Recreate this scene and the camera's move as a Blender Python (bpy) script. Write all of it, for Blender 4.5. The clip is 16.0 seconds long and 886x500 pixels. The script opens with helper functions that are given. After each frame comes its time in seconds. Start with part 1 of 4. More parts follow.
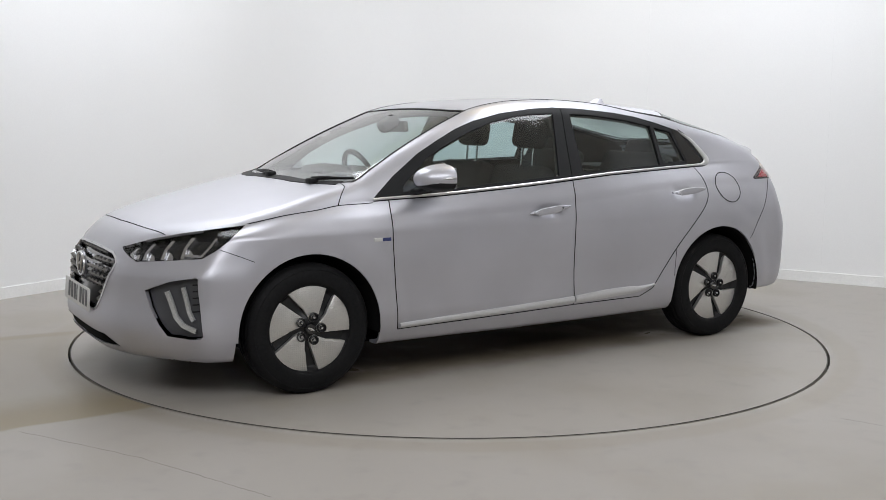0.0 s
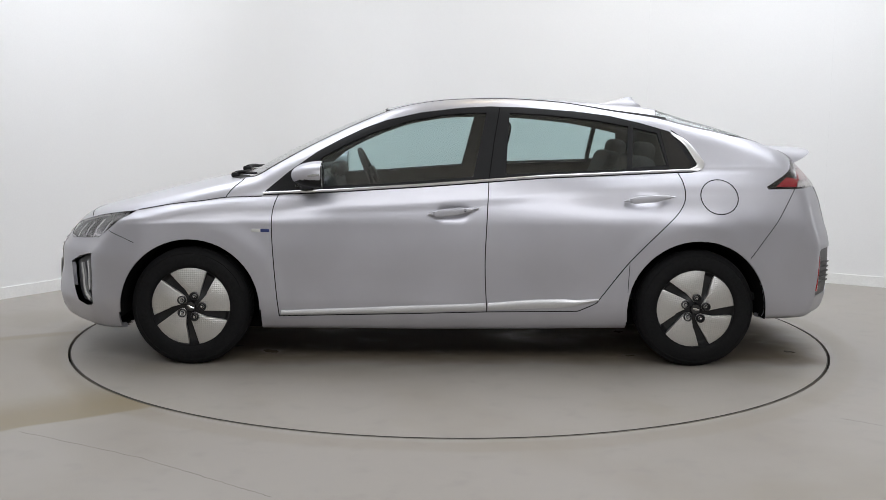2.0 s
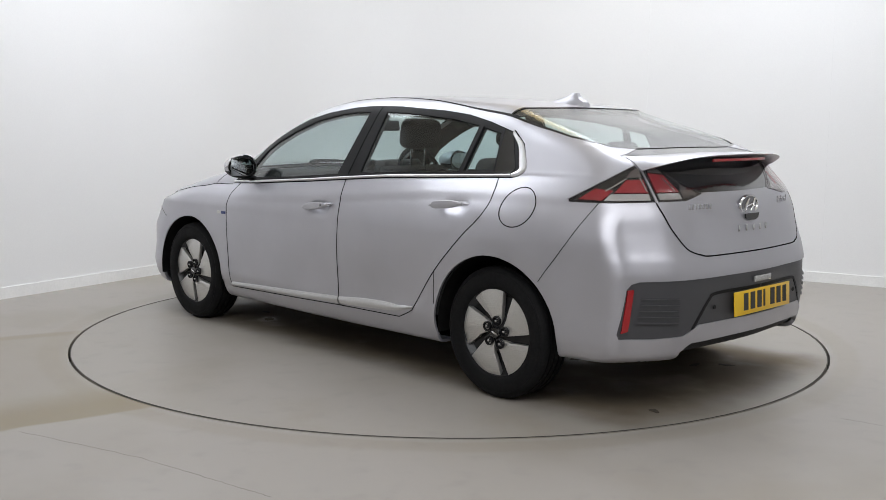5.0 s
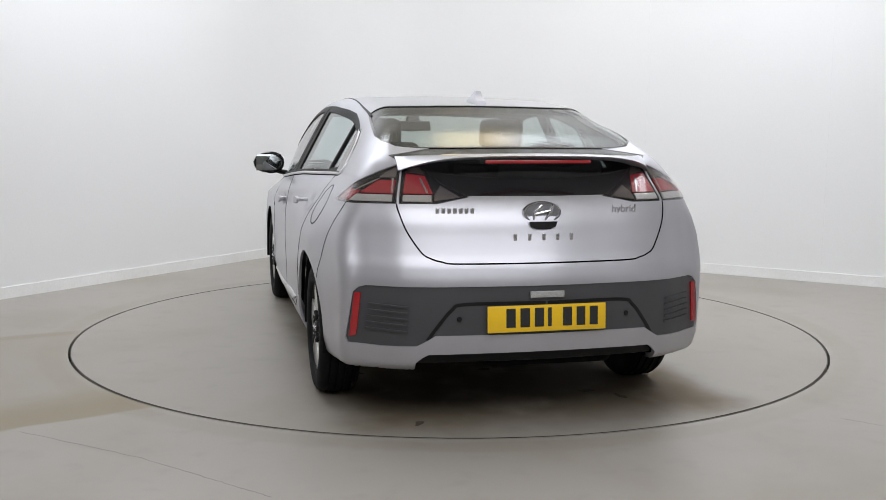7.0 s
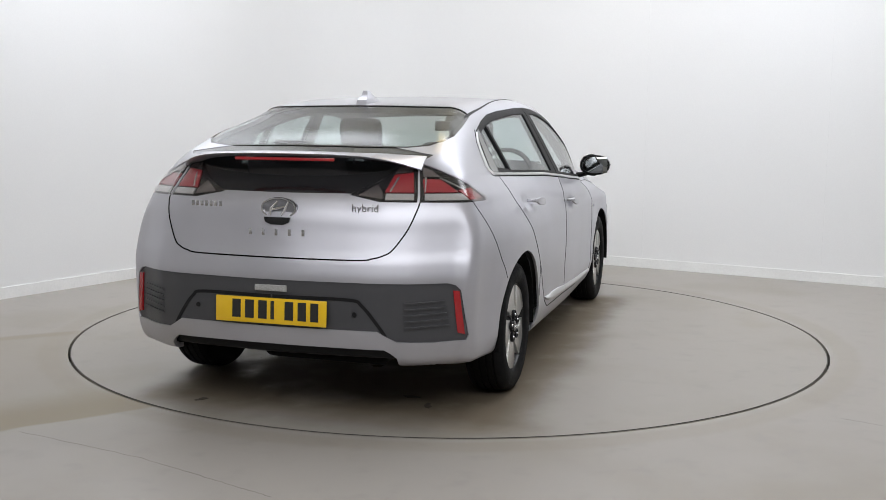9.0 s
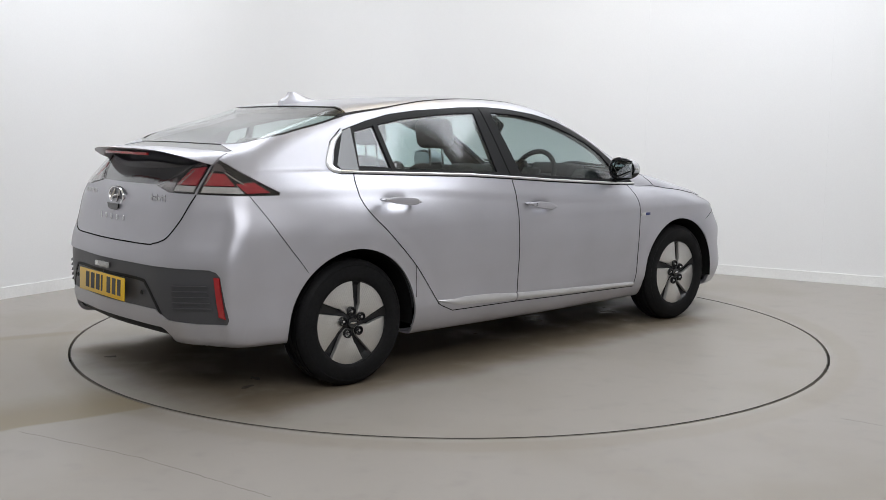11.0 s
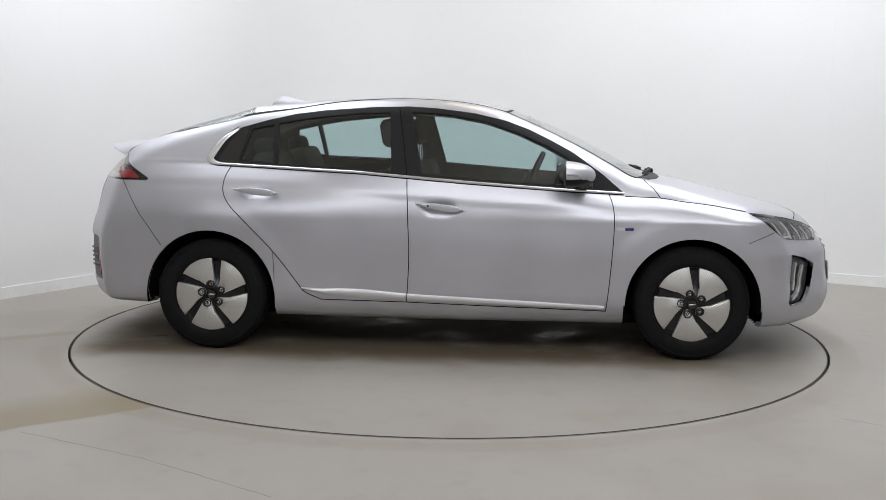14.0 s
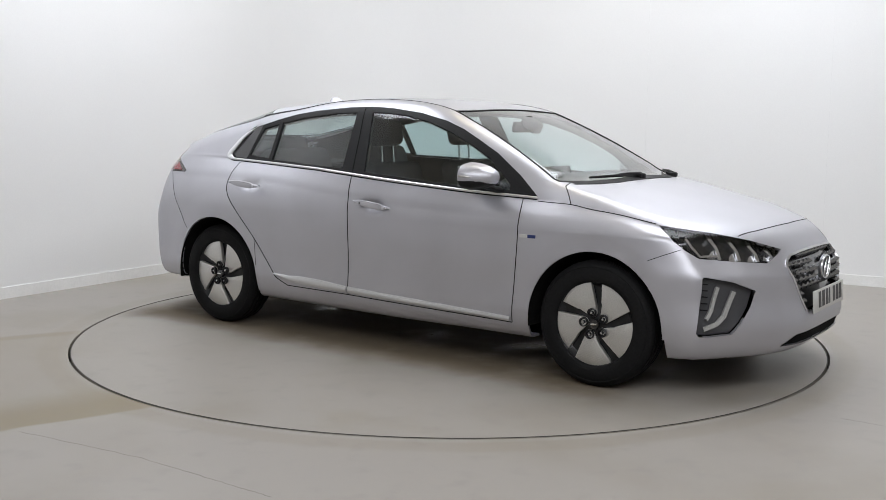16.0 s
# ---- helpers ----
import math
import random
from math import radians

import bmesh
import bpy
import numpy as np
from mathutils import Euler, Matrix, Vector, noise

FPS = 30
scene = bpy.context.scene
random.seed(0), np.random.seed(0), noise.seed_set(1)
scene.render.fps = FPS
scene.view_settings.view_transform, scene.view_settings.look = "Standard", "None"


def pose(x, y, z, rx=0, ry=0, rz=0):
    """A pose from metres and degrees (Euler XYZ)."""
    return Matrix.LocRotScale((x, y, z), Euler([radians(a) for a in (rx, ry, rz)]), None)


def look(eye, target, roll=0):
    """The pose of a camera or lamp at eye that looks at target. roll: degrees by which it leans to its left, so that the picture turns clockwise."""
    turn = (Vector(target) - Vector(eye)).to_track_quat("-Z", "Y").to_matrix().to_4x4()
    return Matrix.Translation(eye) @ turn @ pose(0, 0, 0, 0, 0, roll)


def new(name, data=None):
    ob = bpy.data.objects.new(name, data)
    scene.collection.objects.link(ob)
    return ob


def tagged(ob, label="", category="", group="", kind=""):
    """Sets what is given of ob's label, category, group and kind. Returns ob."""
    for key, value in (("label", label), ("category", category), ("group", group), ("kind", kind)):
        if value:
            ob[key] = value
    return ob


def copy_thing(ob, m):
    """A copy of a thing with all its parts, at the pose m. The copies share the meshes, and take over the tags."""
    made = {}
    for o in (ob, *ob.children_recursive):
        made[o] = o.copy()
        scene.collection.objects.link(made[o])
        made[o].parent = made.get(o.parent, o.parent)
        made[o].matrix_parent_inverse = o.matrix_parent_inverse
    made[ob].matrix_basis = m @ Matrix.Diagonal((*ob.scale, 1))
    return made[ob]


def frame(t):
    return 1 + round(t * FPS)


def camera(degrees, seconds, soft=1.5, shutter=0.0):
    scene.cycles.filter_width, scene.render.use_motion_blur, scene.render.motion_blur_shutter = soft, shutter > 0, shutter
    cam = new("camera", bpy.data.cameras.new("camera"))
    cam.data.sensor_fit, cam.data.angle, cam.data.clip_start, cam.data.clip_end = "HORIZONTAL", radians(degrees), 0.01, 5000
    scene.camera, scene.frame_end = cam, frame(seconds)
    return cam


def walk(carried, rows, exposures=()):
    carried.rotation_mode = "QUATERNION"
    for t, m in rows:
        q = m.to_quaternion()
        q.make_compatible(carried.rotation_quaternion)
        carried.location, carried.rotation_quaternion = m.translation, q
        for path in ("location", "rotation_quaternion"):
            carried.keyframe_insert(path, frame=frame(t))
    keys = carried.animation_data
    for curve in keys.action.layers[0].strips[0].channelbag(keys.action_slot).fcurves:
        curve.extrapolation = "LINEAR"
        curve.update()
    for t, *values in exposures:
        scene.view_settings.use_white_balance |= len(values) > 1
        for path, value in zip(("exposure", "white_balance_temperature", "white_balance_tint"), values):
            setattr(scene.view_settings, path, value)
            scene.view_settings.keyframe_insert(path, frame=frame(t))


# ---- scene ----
cam = camera(47.0, 16.0, soft=0.8)
EYE = pose(0, -6.357, 1.3097, 90 - 7.234, 0, 0.345) @ pose(0, 0, 0, 0, 0, 0.456)
walk(cam, [(0, EYE), (16, EYE)])


def table_turn(t):
    """The turntable's heading in degrees, against the car's nose along +x."""
    return 212.25 - 15.39 * t - 1.6 * (t / 16) ** 2


# plan of the back walls: their corner, the ways of the two walls from it, the panel joints along the right one
WALL_CORNER, WALL_LEFT, WALL_RIGHT, WALL_JOINTS = (-1.04, 4.43), (-.53, -.848), (.867, -.499), (3.22, 4.77)

# ---- world and light ----
world = bpy.data.worlds.new("world")
scene.world = world
world.use_nodes = True
world.node_tree.nodes["Background"].inputs[0].default_value = (.9, .95, 1, 1)
world.node_tree.nodes["Background"].inputs[1].default_value = 0.05


def softbox(x, y, z, sx, sy, watts, colour, aim):
    """A large diffused studio lamp under the ceiling, out of view."""
    lamp = bpy.data.lights.new("softbox", "AREA")
    lamp.shape, lamp.size, lamp.size_y, lamp.energy, lamp.color = "RECTANGLE", sx, sy, watts, colour
    ob = new("softbox", lamp)
    ob.matrix_world = look((x, y, z), aim)
    return tagged(ob, "large diffused studio lamp, unseen under the ceiling", "lamp")


softbox(1.9, 1.1, 4.2, 2.4, 4.8, 148, (.893, .931, 1), (1.8, 1.6, 0))
# added lamp without a known source, brightens the left and middle wall
softbox(-1.75, 1.5, 4.2, 2.0, 4.4, 120, (.893, .931, 1), (-1.5, 2.5, 0))
softbox(.45, 1.2, 4.22, .8, 1.3, 8, (1, .80, .42), (.45, 1.21, 0))
# fill lamp added on the camera's side to brighten the car's near flank
softbox(.4, -5.2, 4.05, 6.6, 3.0, 240, (.94, .956, 1), (.3, -1.6, .5))
scene.view_settings.exposure = 0.17


# ---- materials ----
def surface(name, col, rough=.5, metal=0.0, coat=0.0, grain=None, bump=None, wear=None, spec=.5):
    """A procedural surface. grain: (scale, share) of light and dark specks; wear: (scale, share) of broad patches, also in the gloss; bump: (scale, strength)."""
    m = bpy.data.materials.new(name)
    m.use_nodes = True
    nt = m.node_tree
    b = nt.nodes["Principled BSDF"]
    b.inputs["Base Color"].default_value = (*col, 1)
    b.inputs["Roughness"].default_value = rough
    b.inputs["Metallic"].default_value = metal
    b.inputs["Coat Weight"].default_value = coat
    b.inputs["Coat Roughness"].default_value = .10
    b.inputs["Specular IOR Level"].default_value = spec
    tc = nt.nodes.new("ShaderNodeTexCoord")
    last = None
    for spec_, detail in ((grain, 2), (wear, 5)):
        if not spec_:
            continue
        n = nt.nodes.new("ShaderNodeTexNoise")
        n.inputs["Scale"].default_value, n.inputs["Detail"].default_value = spec_[0], detail
        nt.links.new(tc.outputs["Object"], n.inputs["Vector"])
        r = nt.nodes.new("ShaderNodeMapRange")
        r.inputs[1].default_value, r.inputs[2].default_value = .25, .75
        r.inputs[3].default_value, r.inputs[4].default_value = 1 - spec_[1], 1 + spec_[1]
        nt.links.new(n.outputs[0], r.inputs[0])
        x = nt.nodes.new("ShaderNodeMix")
        x.data_type, x.blend_type = "RGBA", "MULTIPLY"
        x.inputs[0].default_value = 1
        if last:
            nt.links.new(last.outputs[2], x.inputs[6])
        else:
            x.inputs[6].default_value = (*col, 1)
        nt.links.new(r.outputs[0], x.inputs[7])
        last = x
        if spec_ is wear:
            g = nt.nodes.new("ShaderNodeMapRange")
            g.inputs[1].default_value, g.inputs[2].default_value = .3, .7
            g.inputs[3].default_value, g.inputs[4].default_value = rough * (1 - spec_[1]), min(1, rough * (1 + spec_[1]))
            nt.links.new(n.outputs[0], g.inputs[0])
            nt.links.new(g.outputs[0], b.inputs["Roughness"])
    if last:
        nt.links.new(last.outputs[2], b.inputs["Base Color"])
    if bump:
        n = nt.nodes.new("ShaderNodeTexNoise")
        n.inputs["Scale"].default_value, n.inputs["Detail"].default_value = bump[0], 3
        nt.links.new(tc.outputs["Object"], n.inputs["Vector"])
        h = nt.nodes.new("ShaderNodeBump")
        h.inputs["Strength"].default_value, h.inputs["Distance"].default_value = bump[1], .01
        nt.links.new(n.outputs[0], h.inputs["Height"])
        nt.links.new(h.outputs[0], b.inputs["Normal"])
    return m


def pane(name, tint, ior=1.5, gloss=(1, 1, 1), soft=0.0):
    """Clear glass: what lies behind it, tinted, under a Fresnel gloss."""
    m = bpy.data.materials.new(name)
    m.use_nodes = True
    nt = m.node_tree
    nt.nodes.remove(nt.nodes["Principled BSDF"])
    out = nt.nodes["Material Output"]
    t, g, mix, f, p, q = (nt.nodes.new("ShaderNode" + k) for k in ("BsdfTransparent", "BsdfGlossy", "MixShader", "LayerWeight", "Math", "MapRange"))
    t.inputs[0].default_value = (*tint, 1)
    g.inputs[0].default_value = (*gloss, 1)
    g.inputs["Roughness"].default_value = soft
    # Schlick's rise of the gloss towards a grazing view, the same from both sides
    f.inputs[0].default_value = .5
    p.operation = "POWER"
    p.inputs[1].default_value = 4.2
    nt.links.new(f.outputs["Facing"], p.inputs[0])
    nt.links.new(p.outputs[0], q.inputs[0])
    q.inputs[3].default_value, q.inputs[4].default_value = 1.6 * ((ior - 1) / (ior + 1)) ** 2, .95
    nt.links.new(q.outputs[0], mix.inputs[0])
    nt.links.new(t.outputs[0], mix.inputs[1])
    nt.links.new(g.outputs[0], mix.inputs[2])
    nt.links.new(mix.outputs[0], out.inputs[0])
    return m


def honeycomb(m, scale, strength):
    """Adds a fine relief of cells to a surface."""
    nt = m.node_tree
    tc, v, h = (nt.nodes.new("ShaderNode" + k) for k in ("TexCoord", "TexVoronoi", "Bump"))
    v.inputs["Scale"].default_value = scale
    v.inputs["Randomness"].default_value = .15
    h.inputs["Strength"].default_value, h.inputs["Distance"].default_value = strength, .004
    nt.links.new(tc.outputs["Object"], v.inputs["Vector"])
    nt.links.new(v.outputs["Distance"], h.inputs["Height"])
    nt.links.new(h.outputs[0], nt.nodes["Principled BSDF"].inputs["Normal"])
    return m


def floor_paint(name, base, ring):
    """Grey floor paint with mottling, scuffs, brown stains of their own shape, and a worn ring round the turntable."""
    m = surface(name, base, .38, grain=(220, .05), bump=(160, .05), spec=.28)
    nt = m.node_tree
    b = nt.nodes["Principled BSDF"]
    tc = nt.nodes.new("ShaderNodeTexCoord")

    def node(kind, **v):
        n = nt.nodes.new("ShaderNode" + kind)
        for k, x in v.items():
            setattr_input(n, k, x)
        return n

    def setattr_input(n, k, x):
        n.inputs[int(k[1:])].default_value = x

    def math_(op, a, c):
        n = nt.nodes.new("ShaderNodeMath")
        n.operation = op
        for i, v in enumerate((a, c)):
            if isinstance(v, (int, float)):
                n.inputs[i].default_value = v
            else:
                nt.links.new(v, n.inputs[i])
        return n.outputs[0]

    def soft(v, lo, hi, a=0.0, c=1.0):
        n = nt.nodes.new("ShaderNodeMapRange")
        n.interpolation_type = "SMOOTHSTEP"
        nt.links.new(v, n.inputs[0])
        for i, x in enumerate((lo, hi, a, c)):
            n.inputs[i + 1].default_value = x
        return n.outputs[0]

    def noise_(scale, detail=4):
        n = nt.nodes.new("ShaderNodeTexNoise")
        n.inputs["Scale"].default_value, n.inputs["Detail"].default_value = scale, detail
        nt.links.new(tc.outputs["Object"], n.inputs["Vector"])
        return n.outputs[0]

    def tint(mask, col, share):
        nonlocal colour
        x = nt.nodes.new("ShaderNodeMix")
        x.data_type = "RGBA"
        nt.links.new(math_("MULTIPLY", mask, share), x.inputs[0])
        nt.links.new(colour, x.inputs[6])
        x.inputs[7].default_value = (*col, 1)
        colour = x.outputs[2]

    colour = b.inputs["Base Color"].links[0].from_socket
    big = noise_(.9, 6)
    fine = noise_(7, 5)
    tint(soft(big, .45, .72), (base[0] * .84, base[1] * .81, base[2] * .74), .75)
    tint(soft(fine, .52, .75), tuple(c * .86 for c in base), .6)
    sep = nt.nodes.new("ShaderNodeSeparateXYZ")
    nt.links.new(tc.outputs["Object"], sep.inputs[0])
    X, Y = sep.outputs[0], sep.outputs[1]
    wob = math_("MULTIPLY", math_("SUBTRACT", noise_(2.5, 5), .5), .25)
    brown = (base[0] * .70, base[1] * .62, base[2] * .43)
    if ring:
        # a broad brown stain that runs out from the table's edge, and a thin one behind it
        u = math_("ADD", math_("ADD", math_("MULTIPLY", X, -.61), math_("MULTIPLY", Y, .79)), math_("MULTIPLY", wob, .5))
        w = math_("ADD", math_("ADD", math_("MULTIPLY", X, -.447), math_("MULTIPLY", Y, .894)), math_("MULTIPLY", wob, .4))
        left = soft(X, -1.15, -1.42)
        tint(math_("MULTIPLY", math_("MULTIPLY", soft(u, -.64, -.59), soft(u, -.06, -.30)), left), brown, .40)
        tint(math_("MULTIPLY", math_("MULTIPLY", soft(u, -.64, -.60), soft(u, -.20, -.42)), math_("MULTIPLY", left, soft(math_("ADD", X, wob), -2.45, -2.0))), brown, .75)
        tint(math_("MULTIPLY", math_("MULTIPLY", soft(w, .72, .80), soft(w, .90, .84)), soft(X, -2.15, -2.4)), brown, .55)
        tint(math_("MULTIPLY", math_("MULTIPLY", soft(u, -.66, -.5), soft(w, .92, .75)), left), brown, .25)
        r = math_("SQRT", math_("ADD", math_("MULTIPLY", X, X), math_("MULTIPLY", Y, Y)), 0)
        r = math_("ADD", r, math_("MULTIPLY", wob, .2))
        tint(math_("MULTIPLY", soft(r, 2.28, 2.33), soft(r, 2.46, 2.40)), brown, .22)
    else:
        # wet and dirty patches between the wheel tracks, plus painted shade under the car
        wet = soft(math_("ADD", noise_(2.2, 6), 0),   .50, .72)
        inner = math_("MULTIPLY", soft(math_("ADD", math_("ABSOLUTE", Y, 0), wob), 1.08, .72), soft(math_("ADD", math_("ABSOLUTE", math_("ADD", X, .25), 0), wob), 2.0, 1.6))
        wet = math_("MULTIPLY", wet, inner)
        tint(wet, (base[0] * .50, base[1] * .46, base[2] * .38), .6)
        # brown dirt, made deeper to paint in the shade beneath the car
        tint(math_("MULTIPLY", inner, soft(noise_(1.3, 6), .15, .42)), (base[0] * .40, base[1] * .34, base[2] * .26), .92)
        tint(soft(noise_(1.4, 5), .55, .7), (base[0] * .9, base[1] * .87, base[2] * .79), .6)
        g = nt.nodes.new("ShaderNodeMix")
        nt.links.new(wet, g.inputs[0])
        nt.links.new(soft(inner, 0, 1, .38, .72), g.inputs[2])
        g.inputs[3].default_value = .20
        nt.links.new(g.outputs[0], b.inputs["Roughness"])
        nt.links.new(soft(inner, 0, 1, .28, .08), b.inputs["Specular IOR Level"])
    nt.links.new(colour, b.inputs["Base Color"])
    return m


PAINT = surface("silver_paint", (.510, .508, .548), .45, .78, .4, grain=(900, .05), wear=(3.5, .06), bump=(1400, .02))
BLACK_GLOSS = surface("black_gloss", (.012, .012, .013), .12, 0, .6, grain=(60, .1))
BLACK_TRIM = surface("black_trim", (.014, .014, .015), .5, grain=(200, .2), bump=(500, .06), spec=.16)
GREY_PLASTIC = surface("grey_plastic", (.055, .055, .060), .42, grain=(300, .15), bump=(700, .05))
GAP = surface("gap", (.005, .005, .005), .9, grain=(50, .1), spec=.1)
RUBBER = surface("rubber", (.009, .009, .0095), .7, grain=(90, .25), wear=(9, .2), bump=(240, .12), spec=.12)
CHROME = surface("chrome", (.82, .82, .83), .09, 1.0, grain=(40, .02))
MIRROR = surface("mirror_silver", (.34, .36, .37), .02, 1.0, grain=(20, .02))
SATIN = surface("satin_chrome", (.62, .62, .63), .26, 1.0, grain=(60, .03))
ALLOY = honeycomb(surface("alloy", (.62, .61, .59), .30, .85, .3, grain=(150, .06)), 95, .55)
DARK_ALLOY = surface("dark_alloy", (.010, .010, .011), .4, .0, .2, grain=(80, .1), spec=.3)
FABRIC = surface("seat_fabric", (.020, .020, .022), .85, grain=(400, .3), bump=(700, .3))
LINING = surface("lining", (.022, .023, .024), .8, grain=(150, .15), bump=(300, .1))
HEADLINER = surface("headliner", (.10, .10, .105), .9, grain=(250, .1), bump=(400, .1))
UNDERSIDE = surface("underside", (.006, .006, .006), .9, grain=(30, .3), bump=(40, .2), spec=.1)
GLASS = pane("tinted_glass", (.68, .80, .80), 1.58, soft=.10)
SCREEN = pane("windscreen_glass", (.78, .85, .84), 1.75, soft=.12)
REAR_SCREEN = pane("rear_window_glass", (.66, .73, .71), 1.56, soft=.2)
LENS = pane("lamp_lens", (.93, .93, .94), 1.25)
CHROME_STRIP = surface("bright_strip", (.74, .74, .75), .30, .9, .3, grain=(50, .03))
SILL_METAL = surface("sill_metal", (.66, .66, .67), .42, .7, .2, grain=(80, .04))
TAIL_COVER = pane("tail_cover", (.93, .91, .91), 1.25)
RED = surface("red_lens", (.27, .022, .030), .12, 0, 1.0, grain=(120, .15), bump=(180, .06))
RED_DULL = surface("red_reflector", (.34, .010, .014), .25, 0, .6, grain=(300, .2), bump=(400, .1))
SMOKE = surface("smoked_lens", (.14, .125, .125), .16, .5, 1.0, grain=(90, .2))
CLEAR = surface("clear_lens", (.45, .45, .44), .16, .35, 1.0, grain=(150, .2), bump=(260, .15))
LED = surface("lamp_reflector", (.55, .55, .56), .2, .9, .5, grain=(90, .08))
YELLOW = surface("plate_yellow", (.80, .50, .012), .35, 0, .3, grain=(250, .05))
WHITE = surface("plate_white", (.60, .60, .58), .35, 0, .3, grain=(250, .05))
INK = surface("plate_ink", (.02, .02, .02), .4, grain=(100, .1))
BLUE = surface("badge_blue", (.03, .045, .16), .3, .2, .5, grain=(90, .1))
FLOOR = floor_paint("floor_paint", (.345, .322, .293), True)
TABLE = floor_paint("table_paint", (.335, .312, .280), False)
WALL = surface("wall_paint", (.80, .80, .80), .55, grain=(90, .012), wear=(.7, .02), bump=(120, .03))
SKIRT = surface("skirting_paint", (.82, .82, .81), .4, grain=(60, .03), wear=(3, .05))
CEILING = surface("ceiling_paint", (.79, .76, .68), .8, grain=(30, .05))
CRACK = surface("floor_crack", (.20, .19, .17), .8, grain=(40, .3))
LEAF = surface("dry_dirt", (.06, .05, .035), .8, grain=(90, .4))


# ---- the car body's surface: inside is negative; x ahead, y to the left, z up ----
def spline(pts):
    """A smooth monotone curve through the points (a, b)."""
    pts = sorted(pts)
    xs, ys = np.array([p[0] for p in pts]), np.array([p[1] for p in pts])
    h, d = np.diff(xs), np.diff(ys) / np.diff(xs)
    m = np.zeros(len(xs))
    m[0], m[-1] = d[0], d[-1]
    for i in range(1, len(xs) - 1):
        if d[i - 1] * d[i] > 0:
            w1, w2 = 2 * h[i] + h[i - 1], h[i] + 2 * h[i - 1]
            m[i] = (w1 + w2) / (w1 / d[i - 1] + w2 / d[i])

    def at(x):
        x = np.clip(np.asarray(x, float), xs[0], xs[-1])
        i = np.clip(np.searchsorted(xs, x) - 1, 0, len(h) - 1)
        t = (x - xs[i]) / h[i]
        return ((2 * t ** 3 - 3 * t ** 2 + 1) * ys[i] + (t ** 3 - 2 * t ** 2 + t) * h[i] * m[i]
                + (3 * t ** 2 - 2 * t ** 3) * ys[i + 1] + (t ** 3 - t ** 2) * h[i] * m[i + 1])
    return at


def smax(a, b, k):
    h = np.maximum(k - np.abs(a - b), 0) / k
    return np.maximum(a, b) + h * h * k / 4


def ramp(a, b, x):
    t = np.clip((x - a) / (b - a), 0, 1)
    return t * t * (3 - 2 * t)


top_line = spline([(-2.4, 1.100), (-2.12, 1.131), (-2, 1.148), (-1.85, 1.184), (-1.6, 1.275), (-1.35, 1.344), (-1.15, 1.398), (-0.9, 1.420), (-0.6, 1.441), (-0.32, 1.450), (-0.04, 1.438), (0.16, 1.415), (0.33, 1.380), (0.5, 1.319), (0.7, 1.232), (1.02, 1.072), (1.1, 1.027), (1.2, 0.999), (1.4, 0.954), (1.7, 0.881), (1.9, 0.831), (2.05, 0.792), (2.19, 0.742), (2.26, 0.687), (2.4, 0.546)])
belt_z = spline([(-2.3, 1.053), (-1.5, 1.064), (-1.24, 1.050), (-0.86, 1.030), (-0.54, 1.021), (-0.24, 1.005), (0.09, 0.975), (0.39, 0.962), (0.69, 0.935), (0.97, 0.912), (1.16, 0.898), (1.47, 0.854), (1.63, 0.818), (1.9, 0.771), (2.1, 0.719), (2.3, 0.621)])
belt_y = spline([(-2.3, 0.658), (-2, 0.724), (-1.7, 0.748), (-1.36, 0.739), (-1, 0.755), (-0.5, 0.821), (0, 0.852), (0.5, 0.839), (0.97, 0.771), (1.2, 0.786), (1.5, 0.805), (1.9, 0.792), (2.3, 0.762)])
wide_y = spline([(-2.3, 0.843), (-2, 0.843), (-1.65, 0.886), (-1.35, 0.909), (-0.9, 0.909), (0, 0.906), (0.9, 0.882), (1.35, 0.874), (1.6, 0.880), (1.9, 0.884), (2.3, 0.870)])
lean = spline([(-2.2, 0.781), (-1.8, 0.673), (-1.4, 0.575), (-1, 0.540), (-0.3, 0.490), (0.5, 0.430), (1.2, 0.340)])
nose_x = spline([(0.1, 2.138), (0.18, 2.187), (0.26, 2.234), (0.34, 2.254), (0.48, 2.231), (0.58, 2.226), (0.66, 2.179), (0.72, 2.146), (0.78, 2.121), (0.9, 1.993)])
nose_g = spline([(-.3, .032), (0, .021), (.15, .022), (.3, .032), (.45, .078), (.6, .178), (.72, .28), (.785, .325), (.84, .364), (.88, .461), (.93, .842), (1.1, 2.828)])
tail_x = spline([(.1, -2.13), (.25, -2.225), (.31, -2.262), (.42, -2.284), (.55, -2.288), (.64, -2.286), (.70, -2.274), (.76, -2.252), (.83, -2.230), (.90, -2.210), (.97, -2.175), (1.02, -2.13), (1.08, -2.072), (1.14, -2.025), (1.3, -1.917)])
tail_g = spline([(-.3, .066), (0, .045), (.3, .066), (.45, .083), (.58, .122), (.7, .198), (.77, .245), (.81, .262), (.845, .272), (.87, .30), (.92, .644), (1.1, 2.261)])
sill_z = spline([(-2.3, 0.275), (-2, 0.261), (-1.75, 0.258), (-1, 0.206), (0, 0.196), (1, 0.193), (1.75, 0.191), (2.1, 0.200), (2.3, 0.230)])
char_z = spline([(-1.8, 0.966), (-1.28, 0.965), (-0.23, 0.896), (0.25, 0.861), (0.89, 0.838), (1.54, 0.811), (1.7, 0.791)])
sweeps = spline([(0, 0.196), (1, 0.016), (2, 0.034)])
lower_y = spline([(.12, -.094), (.2, -.058), (.26, -.030), (.31, -.016), (.36, -.010), (.44, -.010), (.55, -.006), (.66, -.003), (.76, -.002), (.9, 0)])


